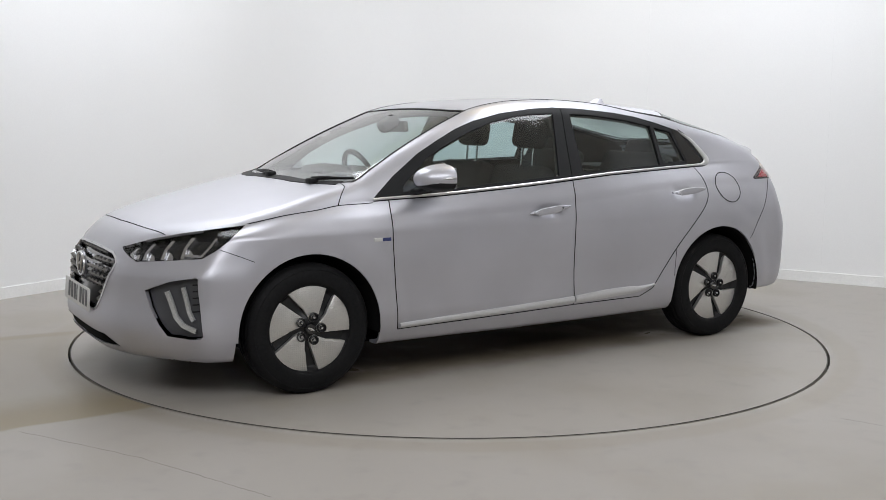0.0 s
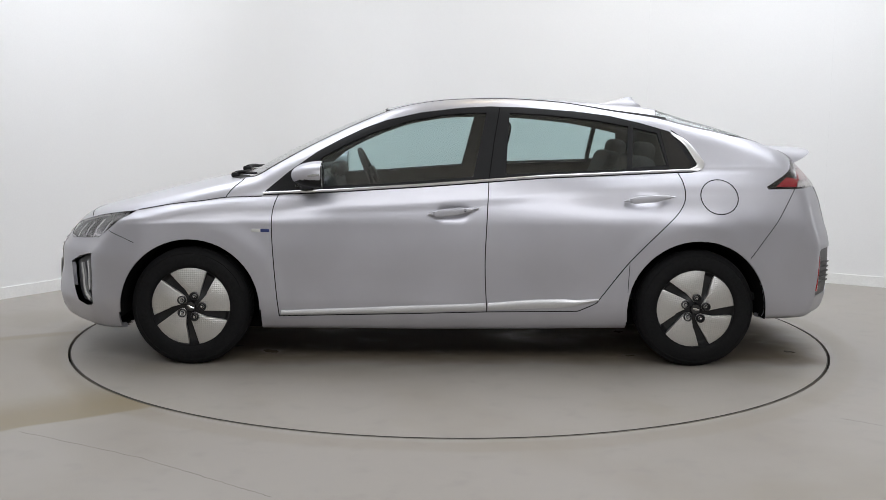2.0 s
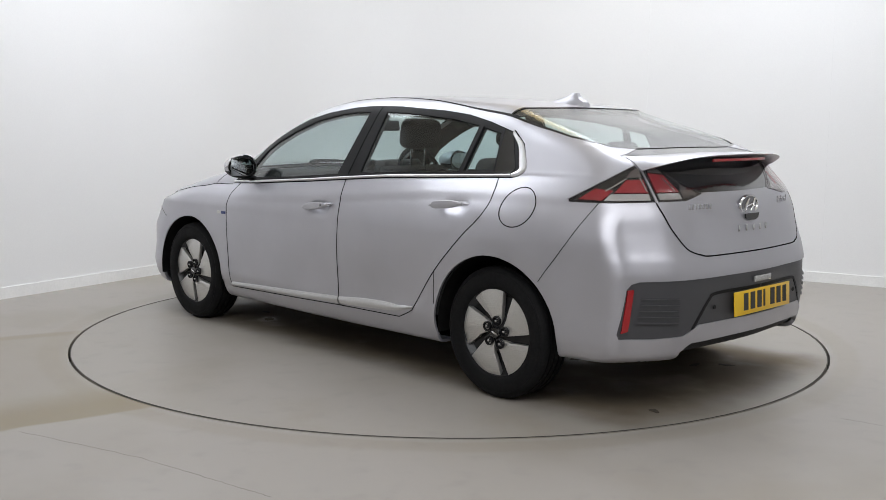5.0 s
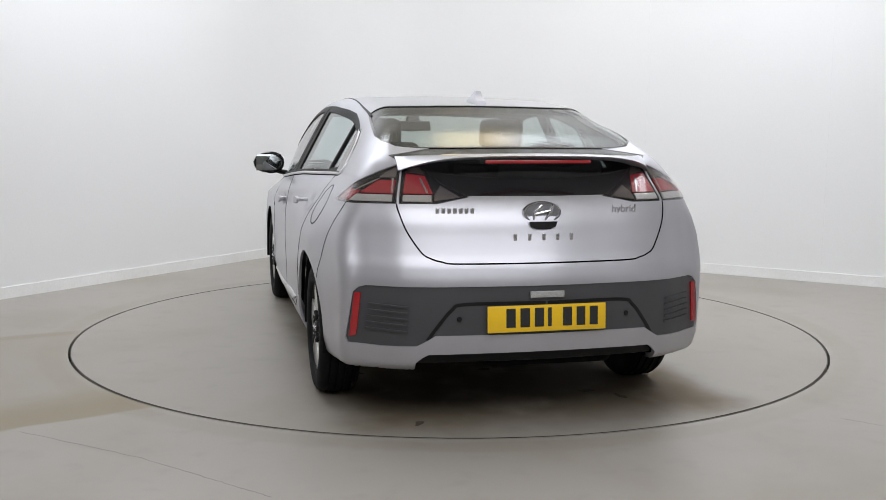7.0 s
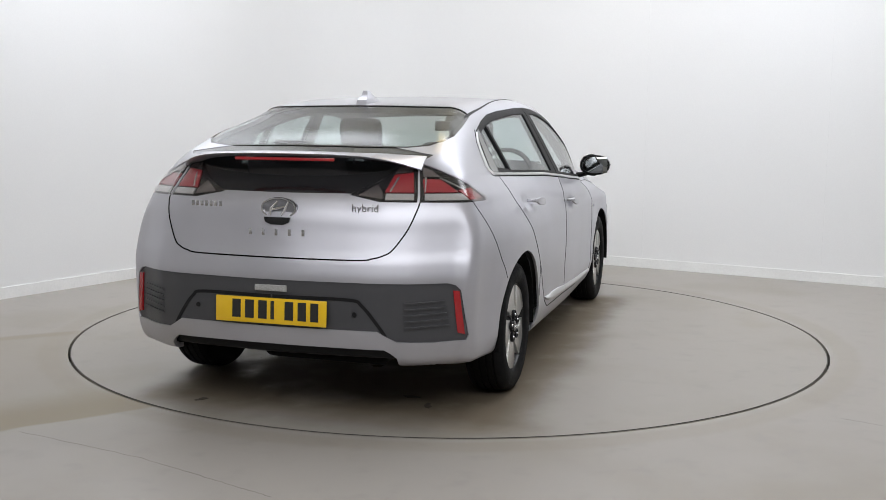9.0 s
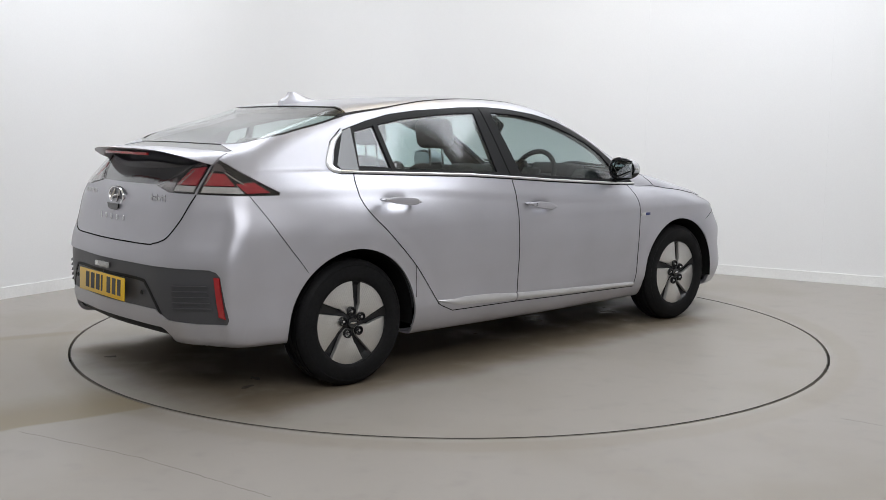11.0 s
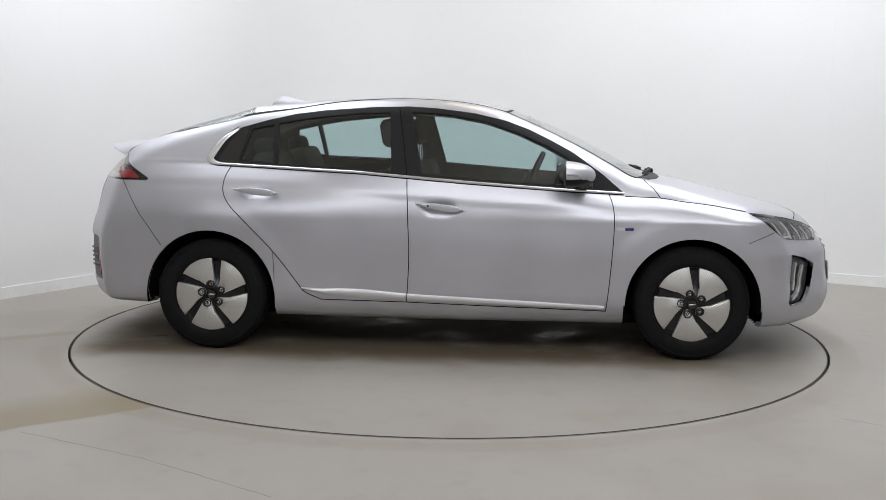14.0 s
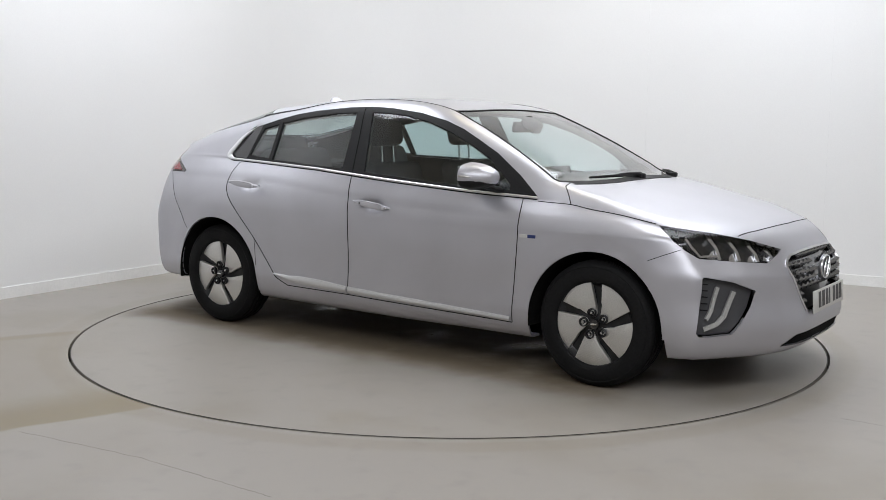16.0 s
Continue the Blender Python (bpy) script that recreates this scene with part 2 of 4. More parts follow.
def body_f(x, y, z):
    y = np.abs(y)
    zb, yb, ym = belt_z(x), belt_y(x), wide_y(x)
    # the side below the belt swells to its widest, then goes in to the sill
    zc = char_z(x)
    u = np.clip((zb - z) / np.maximum(zb - .76, .04), 0, 1)
    below = yb + (ym - yb) * np.sin(u * math.pi / 2) ** 1.02 + lower_y(z) - .006 * ramp(zc + .018, zc - .035, z) * ramp(zc - .26, zc - .05, z)
    above = yb - (z - zb) * lean(x) - .06 * np.maximum(z - zb, 0) ** 2
    s = ramp(-.03, .02, z - zb)
    side = below * (1 - s) + above * s
    for wx in (1.35, -1.35):
        r = np.hypot(x - wx, z - .31)
        side = side + .006 * ramp(.54, .44, r) * ramp(.2, .35, r) * ramp(.2, .4, z)
    for hx, hz in ((-.045, .835), (-1.07, .908)):
        side = side - .018 * np.exp(-((x - hx) / .070) ** 4 - ((z - hz + .010) / .028) ** 2)
    f_side = y - side
    sweep = sweeps(0) * ramp(1.9, 1.1, x) * ramp(-.2, .5, x) - sweeps(1) * ramp(-1.1, -1.7, x)
    xs = x + sweep * y * y + .10 * ramp(1.6, 2.0, x) * y * y
    crown = sweeps(2) + .02 * ramp(.3, -.4, x) + .03 * ramp(1.2, 1.6, x)
    f_top = (z - (top_line(xs) - crown * y * y)) * .9
    f_nose = (x + nose_g(y) - nose_x(z)) * .75
    f_tail = (tail_x(z) + tail_g(y) - x) * .75
    f = smax(f_side, f_top, .09)
    f = smax(f, f_nose, .10)
    f = smax(f, f_tail, .05)
    return smax(f, sill_z(x) - z, .03)


def body_meet(o, v, far=3.0, steps=90):
    """How far along the rays o + d * v, out of the body, its surface lies."""
    d = np.linspace(.02, far, steps)
    lo, hi = np.full(len(o), .02), np.full(len(o), far)
    found = np.zeros(len(o), bool)
    for a, b in zip(d[:-1], d[1:]):
        p = o + v * b
        out = (body_f(p[:, 0], p[:, 1], p[:, 2]) > 0) & ~found
        lo[out], hi[out] = a, b
        found |= out
    for _ in range(24):
        m = (lo + hi) / 2
        p = o + v * m[:, None]
        out = body_f(p[:, 0], p[:, 1], p[:, 2]) > 0
        hi, lo = np.where(out, m, hi), np.where(out, lo, m)
    return lo


def body_normal(p):
    e = 2e-3
    g = np.stack([body_f(*(p + e * a).T) - body_f(*(p - e * a).T) for a in np.eye(3)], 1)
    return g / np.maximum(np.linalg.norm(g, axis=1, keepdims=True), 1e-9)


def on_body(pts, axis):
    """Points (a, b) seen along an axis, put on the body's left half. side: (x, z); front and rear: (y, z); top: (x, y); a number: a view
    from that many degrees off the nose, (u, z) with u to the viewer's right."""
    a, b = np.array(pts, float).T
    one, nil = np.ones_like(a), np.zeros_like(a)
    if axis == "side":
        o, v = np.stack([a, 3 * one, b], 1), (0, -1, 0)
    elif axis == "front":
        o, v = np.stack([4 * one, a, b], 1), (-1, 0, 0)
    elif axis == "rear":
        o, v = np.stack([-4 * one, a, b], 1), (1, 0, 0)
    elif axis == "top":
        o, v = np.stack([a, b, 3 * one], 1), (0, 0, -1)
    else:
        c, s = math.cos(radians(axis)), math.sin(radians(axis))
        o, v = np.stack([-s * a + 4 * c, c * a + 4 * s, b], 1), (-c, -s, 0)
    v = np.array(v, float)
    d = np.linspace(.8, 5.2, 180)
    q = o[:, None] + v * d[None, :, None]
    under = body_f(q[..., 0].ravel(), q[..., 1].ravel(), q[..., 2].ravel()).reshape(len(a), -1) < 0
    k = np.maximum(under.argmax(1), 1)
    lo, hi = d[k - 1], d[k]
    for _ in range(20):
        m = (lo + hi) / 2
        hit = body_f(*(o + v * m[:, None]).T) < 0
        hi, lo = np.where(hit, m, hi), np.where(hit, lo, m)
    return o + v * hi[:, None]


# ---- tools for building ----
def part(name, bm, material, parent=None, label="", smooth=True, m=None):
    """Links a bmesh as one mesh object under a thing or a part."""
    me = bpy.data.meshes.new(name)
    if m is not None:
        bm.transform(m)
    bmesh.ops.recalc_face_normals(bm, faces=bm.faces)
    bm.to_mesh(me)
    bm.free()
    if smooth:
        me.shade_smooth()
        me.set_sharp_from_angle(angle=radians(38))
    me.materials.append(material)
    ob = new(name, me)
    if parent:
        ob.parent = parent
    if label:
        tagged(ob, label)
    return ob


def block(size, m=None, bevel=.004, segments=2, bm=None):
    """A box of that size with rounded edges."""
    bm = bm or bmesh.new()
    made = bmesh.ops.create_cube(bm, size=1)["verts"]
    bmesh.ops.transform(bm, matrix=(m or Matrix()) @ Matrix.Diagonal((*size, 1)), verts=made)
    if bevel:
        edges = list({e for v in made for e in v.link_edges})
        bmesh.ops.bevel(bm, geom=edges, offset=bevel, segments=segments, affect="EDGES", profile=.5)
    return bm


def lathe(profile, steps=48, arc=2 * math.pi, closed=True, bm=None):
    """Turns a profile of (radius, y) about the y axis."""
    bm = bm or bmesh.new()
    rings = []
    n = steps if closed else steps + 1
    for i in range(n):
        a = arc * i / steps
        rings.append([bm.verts.new((r * math.cos(a), y, r * math.sin(a))) for r, y in profile])
    for i in range(steps):
        a, b = rings[i], rings[(i + 1) % n]
        for j in range(len(profile) - 1):
            bm.faces.new((a[j], b[j], b[j + 1], a[j + 1]))
    bmesh.ops.remove_doubles(bm, verts=bm.verts, dist=1e-5)
    return bm


def tube(pts, radius, steps=8, bm=None, flat=1.0):
    """A round bar along the points; flat squeezes it upright."""
    bm = bm or bmesh.new()
    pts = [Vector(p) for p in pts]
    rings = []
    for i, p in enumerate(pts):
        d = (pts[min(i + 1, len(pts) - 1)] - pts[max(i - 1, 0)]).normalized()
        u = d.cross(Vector((0, 0, 1)))
        u = (u if u.length > .05 else d.cross(Vector((0, 1, 0)))).normalized()
        w = u.cross(d)
        r = radius[i] if isinstance(radius, (list, tuple)) else radius
        rings.append([bm.verts.new(p + u * r * math.cos(a) + w * r * flat * math.sin(a)) for a in (2 * math.pi * k / steps for k in range(steps))])
    for a, b in zip(rings[:-1], rings[1:]):
        for j in range(steps):
            bm.faces.new((a[j], a[(j + 1) % steps], b[(j + 1) % steps], b[j]))
    bm.faces.new(rings[0][::-1])
    bm.faces.new(rings[-1])
    return bm


def plate_of(outline, depth, m=None, bevel=.0, bm=None):
    """A flat shape (a, b) in the xz plane, its face towards -y, with depth towards +y."""
    bm = bm or bmesh.new()
    f = bm.faces.new([bm.verts.new((a, 0, b)) for a, b in outline])
    made = bmesh.ops.extrude_face_region(bm, geom=[f])["geom"]
    vs = [v for v in made if isinstance(v, bmesh.types.BMVert)]
    bmesh.ops.translate(bm, vec=(0, depth, 0), verts=vs)
    if bevel:
        bmesh.ops.bevel(bm, geom=list(f.edges), offset=bevel, segments=2, affect="EDGES", profile=.5)
    if m is not None:
        bm.transform(m)
    return bm


def rounded(pts, steps=6, closed=True):
    """A smooth curve through the points."""
    n, out = len(pts), []
    P = [np.array(p, float) for p in pts]
    for i in range(n if closed else n - 1):
        a, b, c, d = (P[(i + k) % n] if closed else P[min(max(i + k, 0), n - 1)] for k in (-1, 0, 1, 2))
        for k in range(steps):
            t = k / steps
            out.append(.5 * (2 * b + (c - a) * t + (2 * a - 5 * b + 4 * c - d) * t * t + (3 * b - a - 3 * c + d) * t ** 3))
    if not closed:
        out.append(P[-1])
    return [tuple(p) for p in out]


# ---- the body's left half, cut along the panels' outlines ----
def half_body():
    rows = [(1.3, math.sin(a), math.cos(a)) for a in np.linspace(math.pi / 2 - .004, 0, 66)[:-1]]
    rows += [(x, 0, 1) for x in np.linspace(1.3, -1.3, 161)]
    rows += [(-1.3, -math.sin(a), math.cos(a)) for a in np.linspace(0, math.pi / 2 - .004, 66)[1:]]
    th = np.linspace(-math.pi / 2, math.pi / 2, 181)
    o = np.array([(x, 0, .62) for x, s, c in rows for a in th])
    v = np.array([(s, c * math.cos(a), c * math.sin(a)) for x, s, c in rows for a in th])
    p = o + v * body_meet(o, v)[:, None]
    n = len(th)
    p[0::n, 1] = p[n - 1::n, 1] = 0
    bm = bmesh.new()
    vs = [bm.verts.new(q) for q in p]
    for i in range(len(rows) - 1):
        for j in range(n - 1):
            bm.faces.new((vs[i * n + j], vs[(i + 1) * n + j], vs[(i + 1) * n + j + 1], vs[i * n + j + 1]))
    # close the two small holes at nose and tail
    bm.faces.new([vs[j] for j in range(n)])
    bm.faces.new([vs[(len(rows) - 1) * n + j] for j in range(n)][::-1])
    bm.faces.layers.int.new("tag")
    bm.normal_update()
    return bm


def axes_of(axis):
    if axis == "side":
        return Vector((1, 0, 0)), Vector((0, 0, 1)), Vector((0, 1, 0))
    if axis == "front":
        return Vector((0, 1, 0)), Vector((0, 0, 1)), Vector((1, 0, 0))
    if axis == "rear":
        return Vector((0, 1, 0)), Vector((0, 0, 1)), Vector((-1, 0, 0))
    if axis == "top":
        return Vector((1, 0, 0)), Vector((0, 1, 0)), Vector((0, 0, 1))
    c, s = math.cos(radians(axis)), math.sin(radians(axis))
    return Vector((-s, c, 0)), Vector((0, 0, 1)), Vector((c, s, 0))


def inside(p, poly):
    hit, (x, y) = False, p
    for (ax, ay), (bx, by) in zip(poly, poly[1:] + poly[:1]):
        if (ay > y) != (by > y) and x < (bx - ax) * (y - ay) / (by - ay) + ax:
            hit = not hit
    return hit


TAGS = ["shell"]


def cut(bm, axis, poly, tag, only=("shell",), facing=.12):
    """Cuts the body along a closed outline and gives the faces inside it a tag."""
    A, B, W = axes_of(axis)
    if tag not in TAGS:
        TAGS.append(tag)
    lay = bm.faces.layers.int["tag"]
    allowed = {TAGS.index(t) for t in only if t in TAGS}
    poly = [(float(a), float(b)) for a, b in poly]
    a0, a1 = min(p[0] for p in poly) - .05, max(p[0] for p in poly) + .05
    b0, b1 = min(p[1] for p in poly) - .05, max(p[1] for p in poly) + .05
    local = {}

    def note(f):
        c = [(A.dot(v.co), B.dot(v.co)) for v in f.verts]
        local[f] = (min(x for x, _ in c), max(x for x, _ in c), min(y for _, y in c), max(y for _, y in c))

    for f in bm.faces:
        if f[lay] in allowed:
            c = f.verts[0].co
            if axis in ("front", "rear") and c.dot(W) < 1.2:
                continue
            if a0 < A.dot(c) < a1 and b0 < B.dot(c) < b1 and f.normal.dot(W) > facing:
                note(f)
    for (ax, ay), (bx, by) in zip(poly, poly[1:] + poly[:1]):
        if abs(ax - bx) + abs(ay - by) < 1e-6:
            continue
        x0, x1, y0, y1 = min(ax, bx) - 1e-4, max(ax, bx) + 1e-4, min(ay, by) - 1e-4, max(ay, by) + 1e-4
        near = [f for f, q in local.items() if q[0] < x1 and q[1] > x0 and q[2] < y1 and q[3] > y0]
        if not near:
            continue
        no = (A * -(by - ay) + B * (bx - ax)).normalized()
        geom = near + list({e for f in near for e in f.edges}) + list({v for f in near for v in f.verts})
        got = bmesh.ops.bisect_plane(bm, geom=geom, dist=1e-5, plane_co=A * ax + B * ay, plane_no=no)
        for f in near:
            local.pop(f, None)
        for g in got["geom"]:
            if isinstance(g, bmesh.types.BMFace) and g.is_valid and g[lay] in allowed:
                note(g)
    k = TAGS.index(tag)
    for f in local:
        if f.is_valid:
            c = f.calc_center_median()
            if inside((A.dot(c), B.dot(c)), poly):
                f[lay] = k


def skin(name, tags, material, parent, each=True, offset=0.0, rim=0.0, label="", pick=None, crease=True):
    """Makes the tagged faces into mesh objects: one a side, or one over both. rim: depth of the turned-in edge."""
    V, N, faces = SKIN["V"], SKIN["N"], []
    for t in ([tags] if isinstance(tags, str) else tags):
        faces += SKIN["F"].get(t, [])
    if pick:
        faces = [f for f in faces if pick(V[list(f)].mean(0), N[list(f)].mean(0))]
    ids = sorted({i for f in faces for i in f})
    at = {i: k for k, i in enumerate(ids)}
    P, Q = V[ids] + N[ids] * offset, N[ids].copy()
    F = [tuple(at[i] for i in f) for f in faces]
    if rim:
        count = {}
        for f in F:
            for a, b in zip(f, f[1:] + f[:1]):
                count[(a, b)] = count.get((a, b), 0) + 1
        open_ = [e for e in count if (e[1], e[0]) not in count and not (abs(P[e[0], 1]) < 1e-4 and abs(P[e[1], 1]) < 1e-4)]
        extra_p, extra_n = [], []
        for a, b in open_:
            k = len(P) + len(extra_p)
            n = np.cross(P[b] - P[a], Q[a])
            n /= max(np.linalg.norm(n), 1e-9)
            extra_p += [P[a], P[b], P[b] - Q[b] * rim, P[a] - Q[a] * rim]
            extra_n += [n] * 4
            F.append((k + 1, k, k + 3, k + 2))
        if extra_p:
            P, Q = np.concatenate([P, extra_p]), np.concatenate([Q, extra_n])
    made = []
    flip = np.array([1, -1, 1])
    if each:
        sets = [(P, Q, F), (P * flip, Q * flip, [f[::-1] for f in F])]
    else:
        k = len(P)
        sets = [(np.concatenate([P, P * flip]), np.concatenate([Q, Q * flip]), F + [tuple(i + k for i in f[::-1]) for f in F])]
    for p, q, f in sets:
        me = bpy.data.meshes.new(name)
        me.from_pydata(p.tolist(), [], f)
        me.shade_smooth()
        me.normals_split_custom_set_from_vertices(q.tolist())
        me.materials.append(material)
        ob = new(name, me)
        ob.parent = parent[len(made)] if isinstance(parent, (list, tuple)) else parent
        if label:
            tagged(ob, label)
        made.append(ob)
    return made


def band(name, pts, axis, width, material, parent, lift=.0012, depth=.006, closed=False, each=True, step=.02, smooth=False, shift=0.0, bulge=0.0, label=""):
    """A strip along a line on the body, lying a little proud of it."""
    if smooth:
        pts = rounded(pts, 6, closed)
    line = []
    for a, b in zip(pts, pts[1:] + (pts[:1] if closed else [])):
        a, b = np.array(a, float), np.array(b, float)
        n = max(1, int(np.linalg.norm(b - a) / step))
        line += [a + (b - a) * k / n for k in range(n)]
    if not closed:
        line.append(np.array(pts[-1], float))
    P = on_body(line, axis)
    N = body_normal(P)
    T = (np.roll(P, -1, 0) - np.roll(P, 1, 0)) if closed else np.gradient(P, axis=0)
    T /= np.maximum(np.linalg.norm(T, axis=1, keepdims=True), 1e-9)
    S = np.cross(N, T)
    w = np.asarray(width, float)
    w = np.interp(np.linspace(0, 1, len(P)), np.linspace(0, 1, len(w)), w)[:, None] if w.ndim else np.full((len(P), 1), w)
    P = P + S * shift
    rows = np.stack([P - S * w / 2 - N * depth, P - S * w / 2 + N * lift, P - S * w / 4 + N * (lift + .7 * bulge), P + N * (lift + bulge), P + S * w / 4 + N * (lift + .7 * bulge), P + S * w / 2 + N * lift, P + S * w / 2 - N * depth][:: 1] if bulge else [P - S * w / 2 - N * depth, P - S * w / 2 + N * lift, P + S * w / 2 + N * lift, P + S * w / 2 - N * depth], 1)
    made = []
    for k, s in enumerate((1, -1) if each else (1,)):
        bm = bmesh.new()
        vs = [[bm.verts.new(c * [1, s, 1]) for c in r] for r in rows]
        for i in range(len(vs) if closed else len(vs) - 1):
            a, b = vs[i], vs[(i + 1) % len(vs)]
            for j in range(len(a) - 1):
                bm.faces.new((a[j], a[j + 1], b[j + 1], b[j]))
        made.append(part(name, bm, material, parent[k] if isinstance(parent, (list, tuple)) else parent, label))
    return made


# ---- the car ----
car = tagged(new("car"), "silver metallic five-door hatchback parked on a turntable", "car")
HALF = half_body()

DLO = [(.969, .921), (.840, 1.030), (.685, 1.140), (.559, 1.208), (.436, 1.267), (.315, 1.311), (.132, 1.353), (-.085, 1.380), (-.243, 1.389), (-.436, 1.385),
       (-.736, 1.364), (-.907, 1.343), (-1.07, 1.307), (-1.232, 1.261), (-1.322, 1.198), (-1.373, 1.121), (-1.390, 1.087), (-1.369, 1.065), (-1.328, 1.056),
       (-1.245, 1.053), (-.859, 1.037), (-.525, 1.024), (-.223, 1.002), (.097, .977), (.395, .957), (.687, .937)]
GLASS_F = [(.800, .978), (.758, 1.018), (.648, 1.115), (.535, 1.178), (.385, 1.244), (.201, 1.306), (.016, 1.341), (-.110, 1.352), (-.226, 1.355), (-.147, 1.016), (.096, .997), (.395, .975), (.800, .952)]
GLASS_R = [(-.351, 1.354), (-.510, 1.349), (-.660, 1.336), (-.831, 1.318), (-1.008, 1.286), (-.987, 1.059), (-.659, 1.046), (-.322, 1.030)]
GLASS_Q = [(-1.031, 1.281), (-1.164, 1.252), (-1.203, 1.080), (-1.005, 1.066)]
C_PLATE = [(-1.180, 1.272), (-1.238, 1.252), (-1.338, 1.086), (-1.318, 1.064), (-1.215, 1.060)]
FRONT_EDGE = [(.885, .916), (.908, .837), (.912, .708), (.898, .475), (.879, .270)]
MID_EDGE = [(-.226, .300), (-.214, .549), (-.220, .758), (-.232, 1.000)]
REAR_EDGE = [(-1.251, 1.050), (-1.275, .991), (-1.278, .916), (-1.240, .842), (-1.143, .744), (-.980, .576), (-.833, .384), (-.803, .350), (-.711, .308)]
BELT_LOW = [(.687, .933), (.395, .953), (.097, .973), (-.223, .998)]
HEAD = [(-1.223, .704), (-1.205, .690), (-1.112, .648), (-.937, .660), (-.759, .677), (-.690, .718), (-.640, .760), (-.612, .822), (-.697, .811), (-.887, .783), (-1.048, .751)]
FOG = [(-1.040, .524), (-.921, .568), (-.770, .596), (-.760, .590), (-.757, .526), (-.732, .332), (-.745, .318), (-.798, .315), (-.917, .321), (-.960, .371), (-1.013, .450)]
GRILLE = [(0, .684), (.20, .682), (.330, .674), (.375, .655), (.402, .634), (.408, .600), (.300, .412), (.270, .398), (0, .398)]
INTAKE = [(0, .305), (.20, .304), (.375, .298), (.46, .246), (.30, .243), (0, .242)]
TAIL_SIDE = [(.650, .972), (.783, 1.047), (.898, 1.101), (.960, 1.128), (1.022, .964), (.927, .962), (.652, .958)]
TAIL_HATCH = [(.966, 1.127), (1.031, 1.120), (1.093, 1.079), (1.153, 1.044), (1.269, .992), (1.174, .965), (1.032, .964)]
BLACK_PANEL = [(0, 1.20), (.40, 1.19), (.600, 1.16), (.556, 1.127), (.468, 1.050), (.362, .997), (0, .995)]
PANEL_BAND = [(0, 1.066), (.20, 1.070), (.36, 1.083), (.515, 1.110), (.62, 1.16), (.62, .98), (0, .98)]
HATCH = [(0, 1.0), (.362, .997), (.46, .975), (.606, .962), (.598, .935), (.572, .857), (.518, .770), (.480, .745), (.439, .733), (.366, .724), (0, .724)]
DIFFUSER = [(0, .632), (.510, .631), (.735, .628), (.765, .618), (.786, .596), (.814, .401), (.804, .378), (.680, .374), (.541, .381), (.504, .402), (.466, .426), (0, .428)]
REFLECTOR = [(.780, .594), (.755, .596), (.772, .414), (.800, .406)]
REAR_LIP = [(0, .350), (.49, .345), (.515, .33), (.54, .306), (.54, .15), (0, .15)]
REAR_GLASS = [(-1.215, 0), (-1.215, .12), (-1.21, .30), (-1.195, .45), (-1.165, .566), (-1.40, .592), (-1.58, .608), (-1.68, .594), (-1.755, .548), (-1.795, .45), (-1.815, .25), (-1.820, 0)]
WINDSCREEN = [(.335, 0), (.332, .12), (.328, .30), (.318, .45), (.296, .562), (.50, .588), (.75, .626), (.98, .664), (1.035, .672), (1.075, .628), (1.145, .48), (1.178, .32), (1.190, 0)]
HOOD = [(1.20, 0), (1.192, .32), (1.160, .48), (1.092, .632), (1.085, .70), (1.155, .775), (1.30, .790), (1.465, .786), (1.63, .776), (1.80, .66), (1.943, .552), (1.985, .40), (2.002, .25), (2.012, 0)]

for axis, poly, tag, only in (
        ("side", DLO, "frame", ("shell",)),
        ("side", GLASS_F, "glass_f", ("frame",)), ("side", GLASS_R, "glass_r", ("frame",)), ("side", GLASS_Q, "glass_q", ("frame",)),
        ("side", C_PLATE, "c_plate", ("frame",)),
        ("side", [(1.35 + .368 * math.cos(a), .312 + .368 * math.sin(a)) for a in np.linspace(0, 2 * math.pi, 57)[:-1]], "arch", ("shell",)),
        ("side", [(-1.35 + .376 * math.cos(a), .312 + .376 * math.sin(a)) for a in np.linspace(0, 2 * math.pi, 57)[:-1]], "arch", ("shell",)),
        ("top", WINDSCREEN, "screen", ("shell",)), ("top", REAR_GLASS, "rear_glass", ("shell",)), ("top", HOOD, "hood", ("shell",)),
        (45, HEAD, "head", ("shell", "hood")), (45, FOG, "fog", ("shell",)),
        ("front", GRILLE, "grille", ("shell",)), ("front", INTAKE, "intake", ("shell",)),
        (135, TAIL_SIDE, "tail_side", ("shell",)), (135, TAIL_HATCH, "tail_hatch", ("shell",)),
        ("rear", BLACK_PANEL, "black_panel", ("shell",)), ("rear", PANEL_BAND, "panel_band", ("black_panel",)), ("rear", HATCH, "hatch", ("shell",)),
        ("rear", DIFFUSER, "diffuser", ("shell",)), ("rear", REFLECTOR, "reflector", ("diffuser",)), ("rear", REAR_LIP, "under_lip", ("shell",)),
        ("side", FRONT_EDGE + MID_EDGE + BELT_LOW[::-1], "door_f", ("shell",)),
        ("side", [(-.225, .998)] + MID_EDGE[::-1] + REAR_EDGE[::-1] + [(-.859, 1.033), (-.525, 1.020)], "door_r", ("shell",)),
        ("side", [(-1.46 + .1 * math.cos(a), .918 + .089 * math.sin(a)) for a in np.linspace(0, 2 * math.pi, 29)[:-1]], "fuel", ("shell",))):
    cut(HALF, axis, poly, tag, only, -.95 if tag == "under_lip" else .12)

